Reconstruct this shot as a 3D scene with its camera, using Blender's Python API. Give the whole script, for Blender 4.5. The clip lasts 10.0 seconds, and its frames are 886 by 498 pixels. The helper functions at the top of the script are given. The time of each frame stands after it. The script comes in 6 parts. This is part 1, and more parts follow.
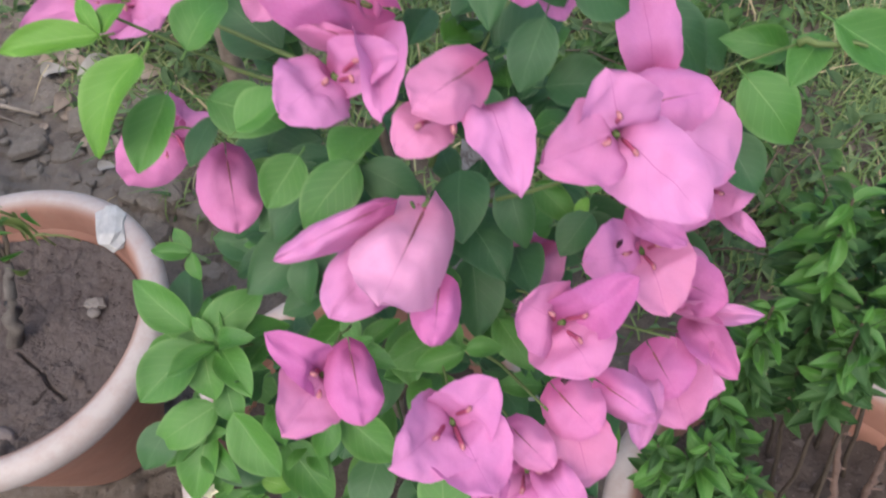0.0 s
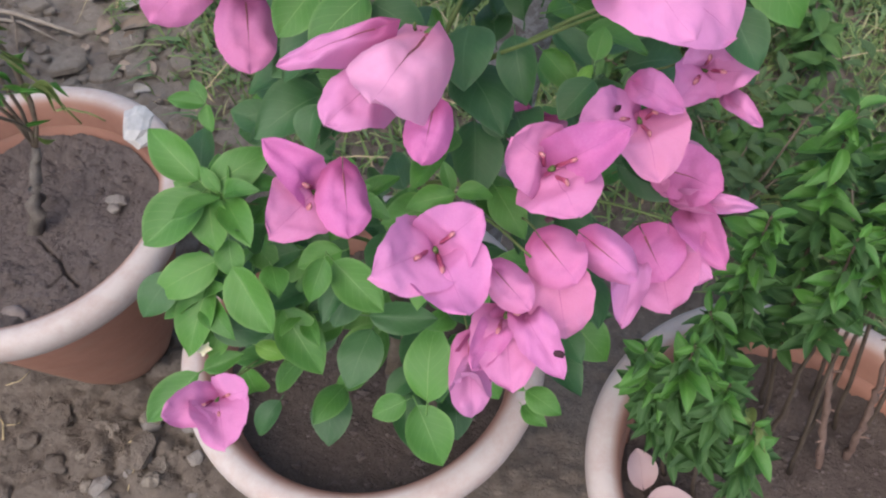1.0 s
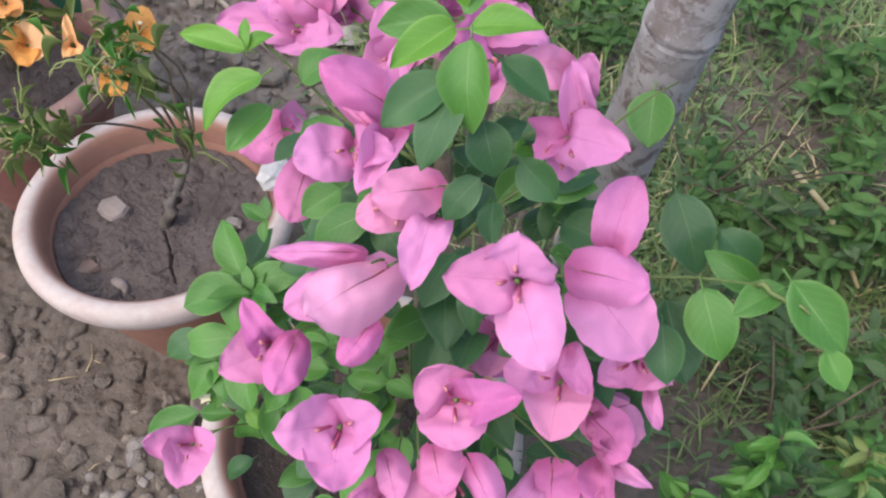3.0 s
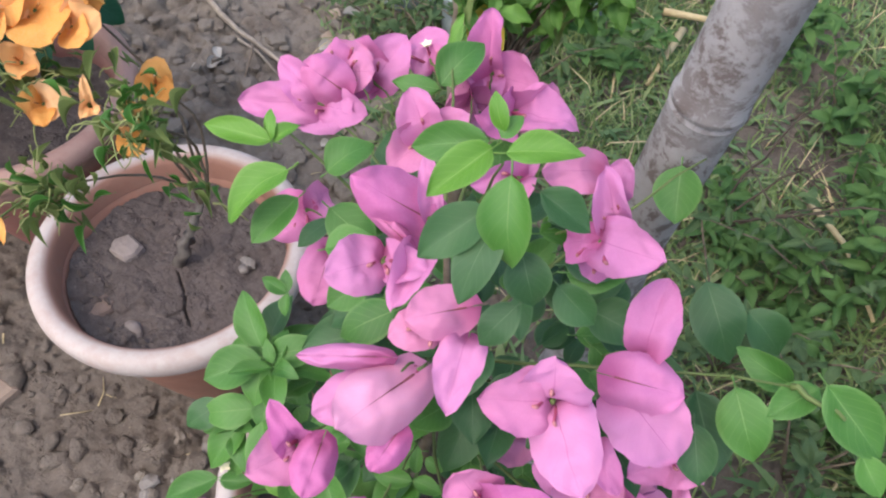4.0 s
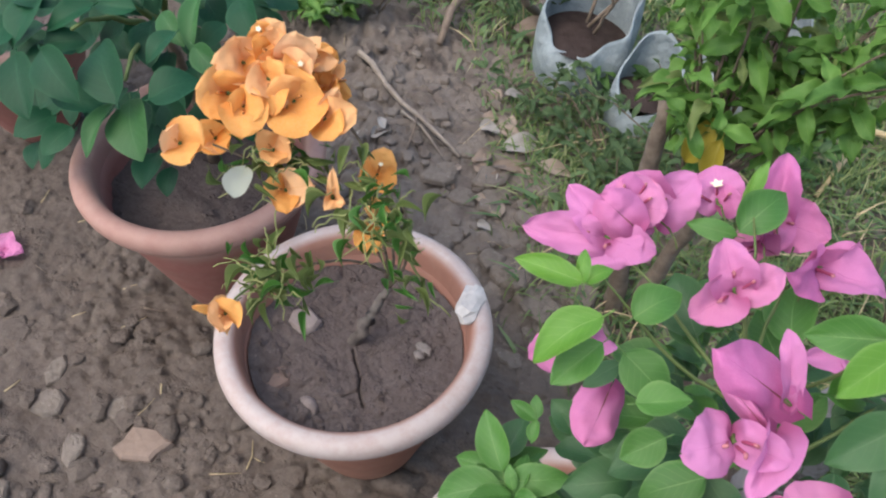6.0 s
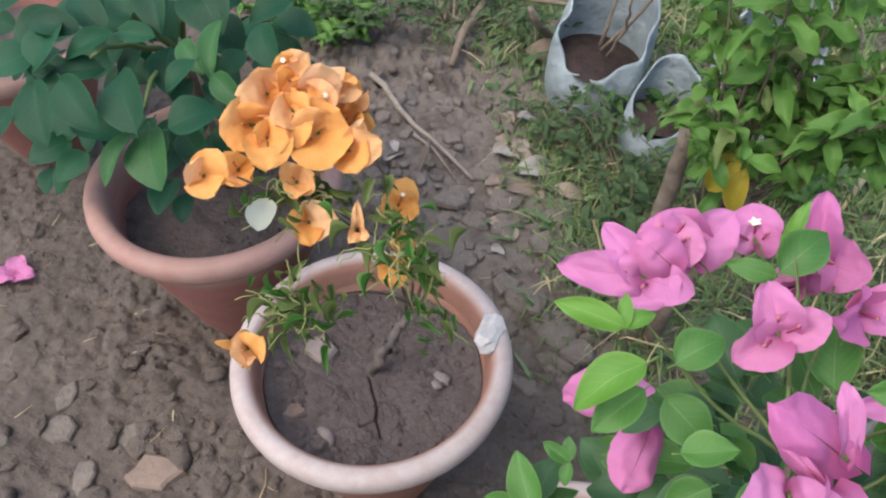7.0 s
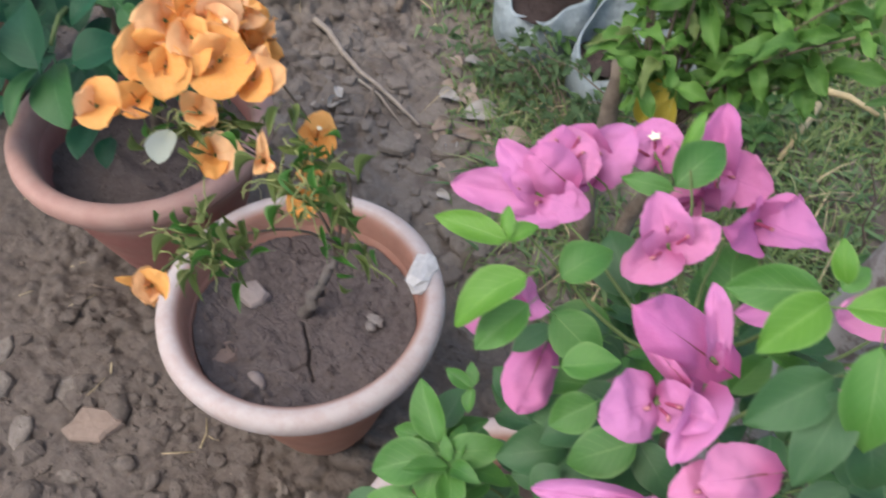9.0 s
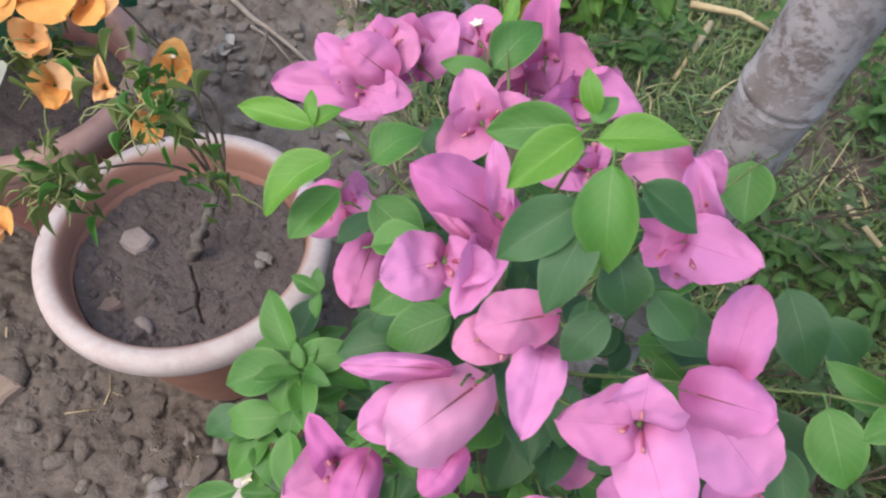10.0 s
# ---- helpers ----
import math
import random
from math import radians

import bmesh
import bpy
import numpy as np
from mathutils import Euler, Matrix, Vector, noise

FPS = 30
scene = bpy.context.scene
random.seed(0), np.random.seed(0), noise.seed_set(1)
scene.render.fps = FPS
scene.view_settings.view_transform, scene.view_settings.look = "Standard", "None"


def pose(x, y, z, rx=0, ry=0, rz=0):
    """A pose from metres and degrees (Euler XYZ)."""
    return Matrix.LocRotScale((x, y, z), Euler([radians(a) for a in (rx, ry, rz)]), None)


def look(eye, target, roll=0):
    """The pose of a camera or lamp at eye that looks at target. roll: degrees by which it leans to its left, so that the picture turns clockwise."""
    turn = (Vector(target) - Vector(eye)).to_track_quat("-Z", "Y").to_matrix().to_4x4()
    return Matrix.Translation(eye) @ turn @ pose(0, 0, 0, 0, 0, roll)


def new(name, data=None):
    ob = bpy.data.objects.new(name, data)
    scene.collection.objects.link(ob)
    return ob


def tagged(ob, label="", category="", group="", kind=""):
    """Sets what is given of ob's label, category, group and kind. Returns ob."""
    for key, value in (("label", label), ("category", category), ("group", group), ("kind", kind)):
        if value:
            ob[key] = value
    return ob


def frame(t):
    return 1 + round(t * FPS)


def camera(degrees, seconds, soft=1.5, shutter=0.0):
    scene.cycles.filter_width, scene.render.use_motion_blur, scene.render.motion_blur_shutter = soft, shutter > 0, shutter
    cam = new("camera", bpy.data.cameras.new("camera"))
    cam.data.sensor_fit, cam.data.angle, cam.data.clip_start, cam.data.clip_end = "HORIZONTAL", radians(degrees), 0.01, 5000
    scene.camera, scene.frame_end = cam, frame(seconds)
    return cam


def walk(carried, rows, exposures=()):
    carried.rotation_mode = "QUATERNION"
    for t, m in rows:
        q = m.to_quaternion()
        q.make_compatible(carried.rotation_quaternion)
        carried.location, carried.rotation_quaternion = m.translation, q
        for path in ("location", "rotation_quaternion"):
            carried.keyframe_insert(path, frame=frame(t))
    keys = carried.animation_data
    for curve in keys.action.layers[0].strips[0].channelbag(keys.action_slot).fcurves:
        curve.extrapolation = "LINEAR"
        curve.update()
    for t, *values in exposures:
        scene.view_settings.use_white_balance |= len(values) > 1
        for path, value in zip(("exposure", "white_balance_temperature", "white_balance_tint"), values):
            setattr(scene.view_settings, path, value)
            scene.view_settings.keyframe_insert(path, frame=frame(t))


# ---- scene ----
cam = camera(55.1, 10.0, soft=2.1, shutter=0.3)
PATH = [
    (0, (0.2037, 0.2070, 0.9655), (0.0091, 1.2978, -0.6996), -7.21),
    (0.2, (0.2120, 0.1960, 0.9548), (0.0043, 1.2745, -0.7167), -7.57),
    (0.5, (0.2071, 0.1789, 0.9504), (0.0361, 1.2510, -0.7293), -3.05),
    (1, (0.2257, 0.1428, 0.9336), (-0.0338, 1.2204, -0.7312), -4.77),
    (1.5, (0.2760, 0.1321, 0.9790), (-0.1771, 1.2458, -0.6193), -5.46),
    (2, (0.3058, 0.1497, 1.0204), (-0.2543, 1.2290, -0.5675), -3.00),
    (2.5, (0.3300, 0.1796, 1.0449), (-0.2807, 1.2067, -0.5589), -1.64),
    (3, (0.3266, 0.2073, 1.0539), (-0.3145, 1.2089, -0.5542), 0.91),
    (3.2, (0.3203, 0.2177, 1.0620), (-0.3210, 1.2157, -0.5481), 1.20),
    (4.3, (0.2747, 0.2451, 1.0842), (-0.3641, 1.2284, -0.5360), 0.59),
    (4.5, (0.2675, 0.2463, 1.0803), (-0.3400, 1.2314, -0.5509), 2.64),
    (5, (0.2392, 0.2310, 1.0572), (-0.3874, 1.1523, -0.6037), 3.45),
    (5.5, (0.1884, 0.2086, 1.0657), (-0.6181, 1.0934, -0.5364), -0.34),
    (6, (0.1521, 0.1999, 1.1000), (-0.6893, 1.1645, -0.4367), 0.34),
    (7.5, (0.1235, 0.2031, 1.1021), (-0.7445, 1.1841, -0.4092), 0.13),
    (8, (0.1309, 0.2162, 1.1030), (-0.7251, 1.2046, -0.4104), -0.49),
    (8.5, (0.1361, 0.2163, 1.0953), (-0.7266, 1.1787, -0.4310), -0.94),
    (9, (0.1704, 0.2302, 1.0720), (-0.6052, 1.1932, -0.5000), 1.03),
    (9.5, (0.2112, 0.2492, 1.0487), (-0.4462, 1.2126, -0.5760), 2.27),
    (10, (0.2461, 0.2494, 1.0446), (-0.3901, 1.2298, -0.5785), 1.52),
]
walk(cam, [(t, look(eye, target, roll)) for t, eye, target, roll in PATH], [(0.0, 1.12), (1.0, 1.1), (2.5, 1.27), (4.5, 1.24), (6.0, 1.11), (7.5, 1.13), (9.0, 1.11), (10.0, 1.18)])

# ---------------------------------------------------------------- light
world = bpy.data.worlds.new("sky")
scene.world = world
world.use_nodes = True
wn = world.node_tree
sky = wn.nodes.new("ShaderNodeTexSky")
sky.sky_type, sky.sun_disc = "NISHITA", False
sky.sun_elevation, sky.sun_rotation = radians(58), radians(200)
sky.dust_density, sky.air_density = 4.0, 1.2
wn.links.new(sky.outputs[0], wn.nodes["Background"].inputs[0])
wn.nodes["Background"].inputs[1].default_value = 0.15
sun_data = bpy.data.lights.new("sun", "SUN")
sun_data.energy, sun_data.angle, sun_data.color = 0.5, radians(80), (1.0, 0.955, 0.91)
sun = new("sun", sun_data)
sun.matrix_basis = look((-0.4, -0.6, 3.0), (0, 0.6, 0))


# ---------------------------------------------------------------- materials
class Nodes:
    """A small writer for node materials."""

    def __init__(self, name):
        self.mat = bpy.data.materials.new(name)
        self.mat.use_nodes = True
        self.tree = self.mat.node_tree
        self.bsdf = self.tree.nodes["Principled BSDF"]
        self.out = self.tree.nodes["Material Output"]

    def add(self, kind, **values):
        node = self.tree.nodes.new("ShaderNode" + kind)
        for key, value in values.items():
            node.inputs[key].default_value = value
        return node

    def link(self, a, b):
        self.tree.links.new(a, b)

    def noise(self, scale, detail=4.0, rough=0.6, coords="Object", warp=0.0):
        if coords == "World":
            src = self.add("NewGeometry").outputs["Position"]
        else:
            src = self.add("TexCoord").outputs[coords]
        n = self.add("TexNoise", Scale=scale, Detail=detail, Roughness=rough, Distortion=warp)
        self.link(src, n.inputs["Vector"])
        return n.outputs["Fac"]

    def ramp(self, fac, *stops):
        r = self.tree.nodes.new("ShaderNodeValToRGB")
        el = r.color_ramp.elements
        while len(el) < len(stops):
            el.new(0.5)
        for e, (at, col) in zip(el, stops):
            e.position, e.color = at, (*col, 1)
        self.link(fac, r.inputs[0])
        return r.outputs[0]

    def mix(self, fac, a, b, how="MIX"):
        m = self.tree.nodes.new("ShaderNodeMix")
        m.data_type, m.blend_type = "RGBA", how
        for sock, value in ((m.inputs[0], fac), (m.inputs[6], a), (m.inputs[7], b)):
            if isinstance(value, (int, float)):
                sock.default_value = value
            elif isinstance(value, tuple):
                sock.default_value = (*value, 1)
            else:
                self.link(value, sock)
        return m.outputs[2]

    def math(self, op, a, b=0.0):
        m = self.tree.nodes.new("ShaderNodeMath")
        m.operation = op
        for sock, value in zip(m.inputs, (a, b)):
            if isinstance(value, (int, float)):
                sock.default_value = value
            else:
                self.link(value, sock)
        return m.outputs[0]

    def bump(self, height, strength=0.3, distance=0.002):
        b = self.add("Bump", Strength=strength, Distance=distance)
        self.link(height, b.inputs["Height"])
        self.link(b.outputs[0], self.bsdf.inputs["Normal"])
        return b.outputs[0]

    def done(self, colour, rough=0.7, spec=0.3):
        if isinstance(colour, tuple):
            self.bsdf.inputs["Base Color"].default_value = (*colour, 1)
        else:
            self.link(colour, self.bsdf.inputs["Base Color"])
        if isinstance(rough, (int, float)):
            self.bsdf.inputs["Roughness"].default_value = rough
        else:
            self.link(rough, self.bsdf.inputs["Roughness"])
        self.bsdf.inputs["Specular IOR Level"].default_value = spec
        return self.mat

    def thin(self, colour, share):
        """Lets some light through, as petals and leaves do."""
        t = self.add("BsdfTranslucent")
        m = self.add("MixShader")
        m.inputs[0].default_value = share
        self.link(colour, t.inputs["Color"])
        self.link(self.bsdf.outputs[0], m.inputs[1])
        self.link(t.outputs[0], m.inputs[2])
        self.link(m.outputs[0], self.out.inputs["Surface"])


def blade_lines(n, width):
    """1 on the midrib of a leaf or bract and on its side veins, by its UV map (u across, v along)."""
    uv = n.add("TexCoord").outputs["UV"]
    sep = n.add("SeparateXYZ")
    n.link(uv, sep.inputs[0])
    across = n.math("ABSOLUTE", n.math("SUBTRACT", sep.outputs[0], 0.5))
    taper = n.math("MULTIPLY", n.math("SUBTRACT", 1.15, sep.outputs[1]), width)
    rib = n.math("LESS_THAN", across, taper)
    slant = n.math("SUBTRACT", n.math("MULTIPLY", sep.outputs[1], 7.0), n.math("MULTIPLY", across, 5.0))
    wave = n.math("ABSOLUTE", n.math("SUBTRACT", n.math("FRACT", slant), 0.5))
    vein = n.math("LESS_THAN", wave, 0.045)
    return rib, vein, sep.outputs[1], across


def petal_material(name, light, deep, base, rib_colour, warm, rib_width=0.012, heart=0.55):
    n = Nodes(name)
    rib, vein, along, _ = blade_lines(n, rib_width * 0.6)
    rnd = n.add("ObjectInfo").outputs["Random"]
    col = n.ramp(rnd, (0.0, light), (0.45, tuple(0.5 * (a + c) for a, c in zip(light, deep))), (0.7, warm), (1.0, deep))
    col = n.mix(n.math("MULTIPLY", n.noise(90, 3), 0.35), col, deep)
    blotch = n.ramp(n.noise(28, 2), (0.35, (0, 0, 0)), (0.75, (1, 1, 1)))
    col = n.mix(n.math("MULTIPLY", blotch, 0.24), col, light)
    throat = n.ramp(along, (0.0, (heart,) * 3), (0.30, (0, 0, 0)))
    col = n.mix(throat, col, base)
    col = n.mix(n.math("MULTIPLY", vein, 0.04), col, base)
    col = n.mix(n.math("MULTIPLY", rib, 0.55), col, rib_colour)
    n.bump(n.math("ADD", n.math("MULTIPLY", vein, -0.06), n.noise(110, 3)), 0.32, 0.0008)
    n.done(col, 0.62, 0.18)
    n.thin(col, 0.30)
    return n.mat


def leaf_material(name, dark, light, rib_colour, rough=0.34, thin=0.22, spec=0.45):
    n = Nodes(name)
    rib, vein, _, across = blade_lines(n, 0.014)
    rnd = n.add("ObjectInfo").outputs["Random"]
    col = n.ramp(rnd, (0.0, dark), (1.0, light))
    col = n.mix(n.math("MULTIPLY", n.noise(60, 4), 0.55), col, dark)
    big = n.ramp(n.noise(38, 2, 0.5, "World"), (0.35, (0, 0, 0)), (0.65, (1, 1, 1)))
    col = n.mix(n.math("MULTIPLY", big, 0.45), col, tuple(0.6 * a + 0.4 * c for a, c in zip(dark, light)))
    rim = n.ramp(across, (0.40, (0, 0, 0)), (0.5, (1, 1, 1)))
    col = n.mix(n.math("MULTIPLY", rim, 0.35), col, rib_colour)
    spots = n.ramp(n.noise(240, 2), (0.70, (0, 0, 0)), (0.78, (1, 1, 1)))
    col = n.mix(n.math("MULTIPLY", spots, 0.12), col, (0.35, 0.34, 0.25))
    col = n.mix(n.math("MULTIPLY", vein, 0.16), col, rib_colour)
    col = n.mix(n.math("MULTIPLY", rib, 0.5), col, rib_colour)
    n.bump(n.math("ADD", n.math("MULTIPLY", vein, -0.5), n.noise(150, 3)), 0.3, 0.0008)
    n.done(col, n.ramp(n.noise(45, 3), (0.3, (rough,) * 3), (0.8, (rough + 0.22,) * 3)), spec)
    n.thin(col, thin)
    return n.mat


PINK = petal_material("pink_bract", (0.65, 0.285, 0.525), (0.55, 0.155, 0.395), (0.34, 0.05, 0.17), (0.38, 0.09, 0.25), (0.65, 0.260, 0.430), heart=0.72)
FADING = petal_material("fading_pink_bract", (0.72, 0.37, 0.56), (0.66, 0.27, 0.45), (0.50, 0.12, 0.26), (0.38, 0.09, 0.25), (0.70, 0.34, 0.50), heart=0.5)
ORANGE = petal_material("orange_bract", (0.86, 0.56, 0.33), (0.80, 0.37, 0.085), (0.70, 0.24, 0.03), (0.74, 0.34, 0.09), (0.84, 0.42, 0.12), heart=0.4)
WHITISH = petal_material("whitish_bract", (0.40, 0.43, 0.38), (0.32, 0.36, 0.30), (0.40, 0.42, 0.30), (0.36, 0.40, 0.28), (0.36, 0.39, 0.34))
PALE = petal_material("faded_bract", (0.60, 0.47, 0.48), (0.50, 0.36, 0.41), (0.44, 0.28, 0.30), (0.34, 0.20, 0.20), (0.56, 0.42, 0.43), heart=0.3)
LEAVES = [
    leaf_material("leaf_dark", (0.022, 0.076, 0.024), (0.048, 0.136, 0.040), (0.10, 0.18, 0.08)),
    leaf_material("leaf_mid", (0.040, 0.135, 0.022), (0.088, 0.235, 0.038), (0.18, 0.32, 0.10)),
    leaf_material("leaf_light", (0.080, 0.220, 0.022), (0.145, 0.315, 0.038), (0.26, 0.42, 0.12)),
]
DEEP_LEAF = leaf_material("leaf_deep", (0.020, 0.085, 0.022), (0.044, 0.150, 0.040), (0.09, 0.19, 0.08), 0.38, 0.15, 0.32)
DULL_LEAF = leaf_material("leaf_weed", (0.045, 0.085, 0.035), (0.100, 0.160, 0.070), (0.15, 0.20, 0.10), 0.6, 0.25, 0.2)
SOFT_LEAF = leaf_material("leaf_soft_weed", (0.038, 0.098, 0.026), (0.105, 0.200, 0.055), (0.12, 0.20, 0.08), 0.55, 0.25, 0.25)
BLUE_LEAF = leaf_material("leaf_bluish", (0.004, 0.040, 0.017), (0.012, 0.085, 0.034), (0.03, 0.11, 0.05), 0.40, 0.14, 0.24)
SHRUB_LEAF = leaf_material("leaf_shrub", (0.020, 0.066, 0.016), (0.052, 0.138, 0.030), (0.12, 0.22, 0.07), 0.5, 0.2)
BACK_LEAF = leaf_material("leaf_back_shrub", (0.055, 0.150, 0.024), (0.140, 0.300, 0.052), (0.20, 0.34, 0.08), 0.5, 0.3)
OLIVE_LEAF = leaf_material("leaf_olive", (0.085, 0.135, 0.035), (0.195, 0.250, 0.075), (0.24, 0.27, 0.12), 0.55, 0.25)
YELLOW_LEAF = leaf_material("leaf_yellow", (0.30, 0.24, 0.02), (0.38, 0.34, 0.05), (0.40, 0.36, 0.12), 0.5, 0.3)
BLEACHED_LEAF = leaf_material("leaf_bleached", (0.30, 0.28, 0.26), (0.46, 0.44, 0.41), (0.26, 0.24, 0.21), 0.75, 0.1)
DRY_LEAF = leaf_material("leaf_dry", (0.20, 0.152, 0.118), (0.40, 0.33, 0.275), (0.16, 0.10, 0.06), 0.75, 0.1)


def plain(name, lo, hi, scale, rough=0.8, bump=0.3, fine=None, depth=0.002, spec=0.25, coords="Object"):
    n = Nodes(name)
    col = n.ramp(n.noise(scale, 5, 0.65, coords), (0.3, lo), (0.7, hi))
    fine = fine or scale * 8
    col = n.mix(n.math("MULTIPLY", n.noise(fine, 4, 0.7, coords), 0.4), col, lo)
    n.bump(n.noise(fine, 5, 0.7, coords), bump, depth)
    return n.done(col, rough, spec)


RIB = plain("midrib", (0.16, 0.05, 0.06), (0.28, 0.09, 0.11), 150, 0.7, 0.2)
FLORET = plain("floret_tube", (0.26, 0.035, 0.095), (0.42, 0.10, 0.18), 120, 0.6, 0.2)
ORANGE_FLORET = plain("orange_floret_tube", (0.36, 0.14, 0.04), (0.52, 0.24, 0.08), 120, 0.6, 0.2)
STAR = plain("floret_star", (0.72, 0.66, 0.42), (0.80, 0.76, 0.60), 200, 0.6, 0.1)
BUD = plain("floret_bud", (0.38, 0.13, 0.16), (0.52, 0.25, 0.25), 200, 0.6, 0.1)
GREEN_STEM = plain("green_stem", (0.075, 0.115, 0.035), (0.13, 0.17, 0.06), 60, 0.6, 0.3)
SHOOT = plain("green_shoot", (0.17, 0.21, 0.07), (0.34, 0.35, 0.15), 60, 0.6, 0.3)
WOOD_STEM = plain("woody_stem", (0.10, 0.075, 0.055), (0.22, 0.18, 0.14), 60, 0.85, 0.6)
STUMP = plain("cut_stump", (0.12, 0.095, 0.075), (0.30, 0.25, 0.205), 30, 0.9, 0.9, 110, 0.006)
GREY_STEM = plain("grey_woody_stem", (0.095, 0.082, 0.074), (0.185, 0.165, 0.150), 70, 0.9, 0.7)
PALE_STICK = plain("pale_dry_stick", (0.20, 0.165, 0.135), (0.38, 0.33, 0.275), 60, 0.85, 0.6)
DARK_TWIG = plain("dark_twig", (0.045, 0.034, 0.026), (0.10, 0.078, 0.06), 60, 0.85, 0.5)
KNOTTED = plain("knotted_twig", (0.11, 0.070, 0.058), (0.21, 0.145, 0.122), 60, 0.85, 0.6)
TWIG = plain("dry_twig", (0.13, 0.10, 0.08), (0.26, 0.21, 0.165), 40, 0.85, 0.6)
STRAW = plain("straw", (0.34, 0.27, 0.15), (0.50, 0.42, 0.26), 50, 0.8, 0.3)
BAG = plain("grow_bag_film", (0.15, 0.19, 0.21), (0.36, 0.42, 0.44), 18, 0.42, 0.9, 38, 0.010, 0.45)
DARK_SOIL = plain("bag_soil", (0.030, 0.022, 0.020), (0.075, 0.056, 0.050), 40, 0.95, 0.8, 160, 0.006, 0.1)
CHALK = plain("chalky_flake", (0.38, 0.365, 0.355), (0.62, 0.60, 0.58), 60, 0.85, 0.4)
GRAVEL = plain("gravel", (0.14, 0.125, 0.115), (0.28, 0.255, 0.24), 30, 0.85, 0.5, 140, 0.003)
STONE = plain("stone", (0.17, 0.14, 0.13), (0.32, 0.28, 0.27), 30, 0.85, 0.5, 140, 0.003)
RED_STONE = plain("reddish_stone", (0.135, 0.098, 0.086), (0.205, 0.155, 0.138), 30, 0.9, 0.5, 140, 0.003)
BRICK_BIT = plain("brick_fragment", (0.185, 0.138, 0.110), (0.275, 0.212, 0.172), 30, 0.9, 0.6, 140, 0.003)
HOLE = plain("spot", (0.03, 0.012, 0.02), (0.06, 0.02, 0.03), 100, 0.8, 0.1)


def soil_material(name, dry, mid, damp, crust=None):
    n = Nodes(name)
    col = n.ramp(n.noise(5.5, 6, 0.65, "World"), (0.30, damp), (0.50, mid), (0.72, dry))
    grit = n.ramp(n.noise(75, 5, 0.7, "World"), (0.30, damp), (0.62, dry))
    col = n.mix(0.45, col, grit)
    col = n.mix(0.15, col, dry)
    if crust:
        sep = n.add("SeparateXYZ")
        n.link(n.add("NewGeometry").outputs["Position"], sep.inputs[0])
        dx, dy = n.math("ADD", sep.outputs[0], 0.5), n.math("MULTIPLY", n.math("ADD", sep.outputs[1], -1.4), 1.1)
        away = n.math("SQRT", n.math("ADD", n.math("MULTIPLY", dx, dx), n.math("MULTIPLY", dy, dy)))
        edge = n.math("ADD", away, n.math("MULTIPLY", n.noise(4.0, 4, 0.6, "World"), 0.5))
        far = n.ramp(edge, (0.82, (1, 1, 1)), (1.04, (0, 0, 0)))
        tone = n.ramp(n.noise(13, 5, 0.65, "World"), (0.35, mid), (0.55, crust))
        col = n.mix(n.math("MULTIPLY", far, 0.68), col, tone)
    flecks = n.ramp(n.noise(190, 3, 0.6, "World"), (0.64, (0, 0, 0)), (0.72, (1, 1, 1)))
    col = n.mix(n.math("MULTIPLY", flecks, 0.35), col, tuple(min(1.0, c * 1.9) for c in dry))
    h = n.math("ADD", n.math("MULTIPLY", n.noise(60, 6, 0.7, "World"), 1.0), n.math("MULTIPLY", n.noise(260, 4, 0.7, "World"), 0.5))
    n.bump(h, 0.9, 0.008)
    return n.done(col, 0.95, 0.12)


DIRT = soil_material("garden_dirt", (0.176, 0.148, 0.127), (0.118, 0.097, 0.083), (0.070, 0.056, 0.049), (0.235, 0.205, 0.178))
DRY_EARTH = soil_material("dry_earth", (0.255, 0.222, 0.190), (0.180, 0.153, 0.130), (0.105, 0.088, 0.074))
# pot soil with the shade of dense foliage overhead put into its colour
SHADED_SOIL = soil_material("shaded_pot_soil", (0.105, 0.085, 0.076), (0.070, 0.055, 0.050), (0.042, 0.032, 0.029))
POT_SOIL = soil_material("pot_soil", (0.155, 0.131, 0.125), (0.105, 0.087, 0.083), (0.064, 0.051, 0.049))


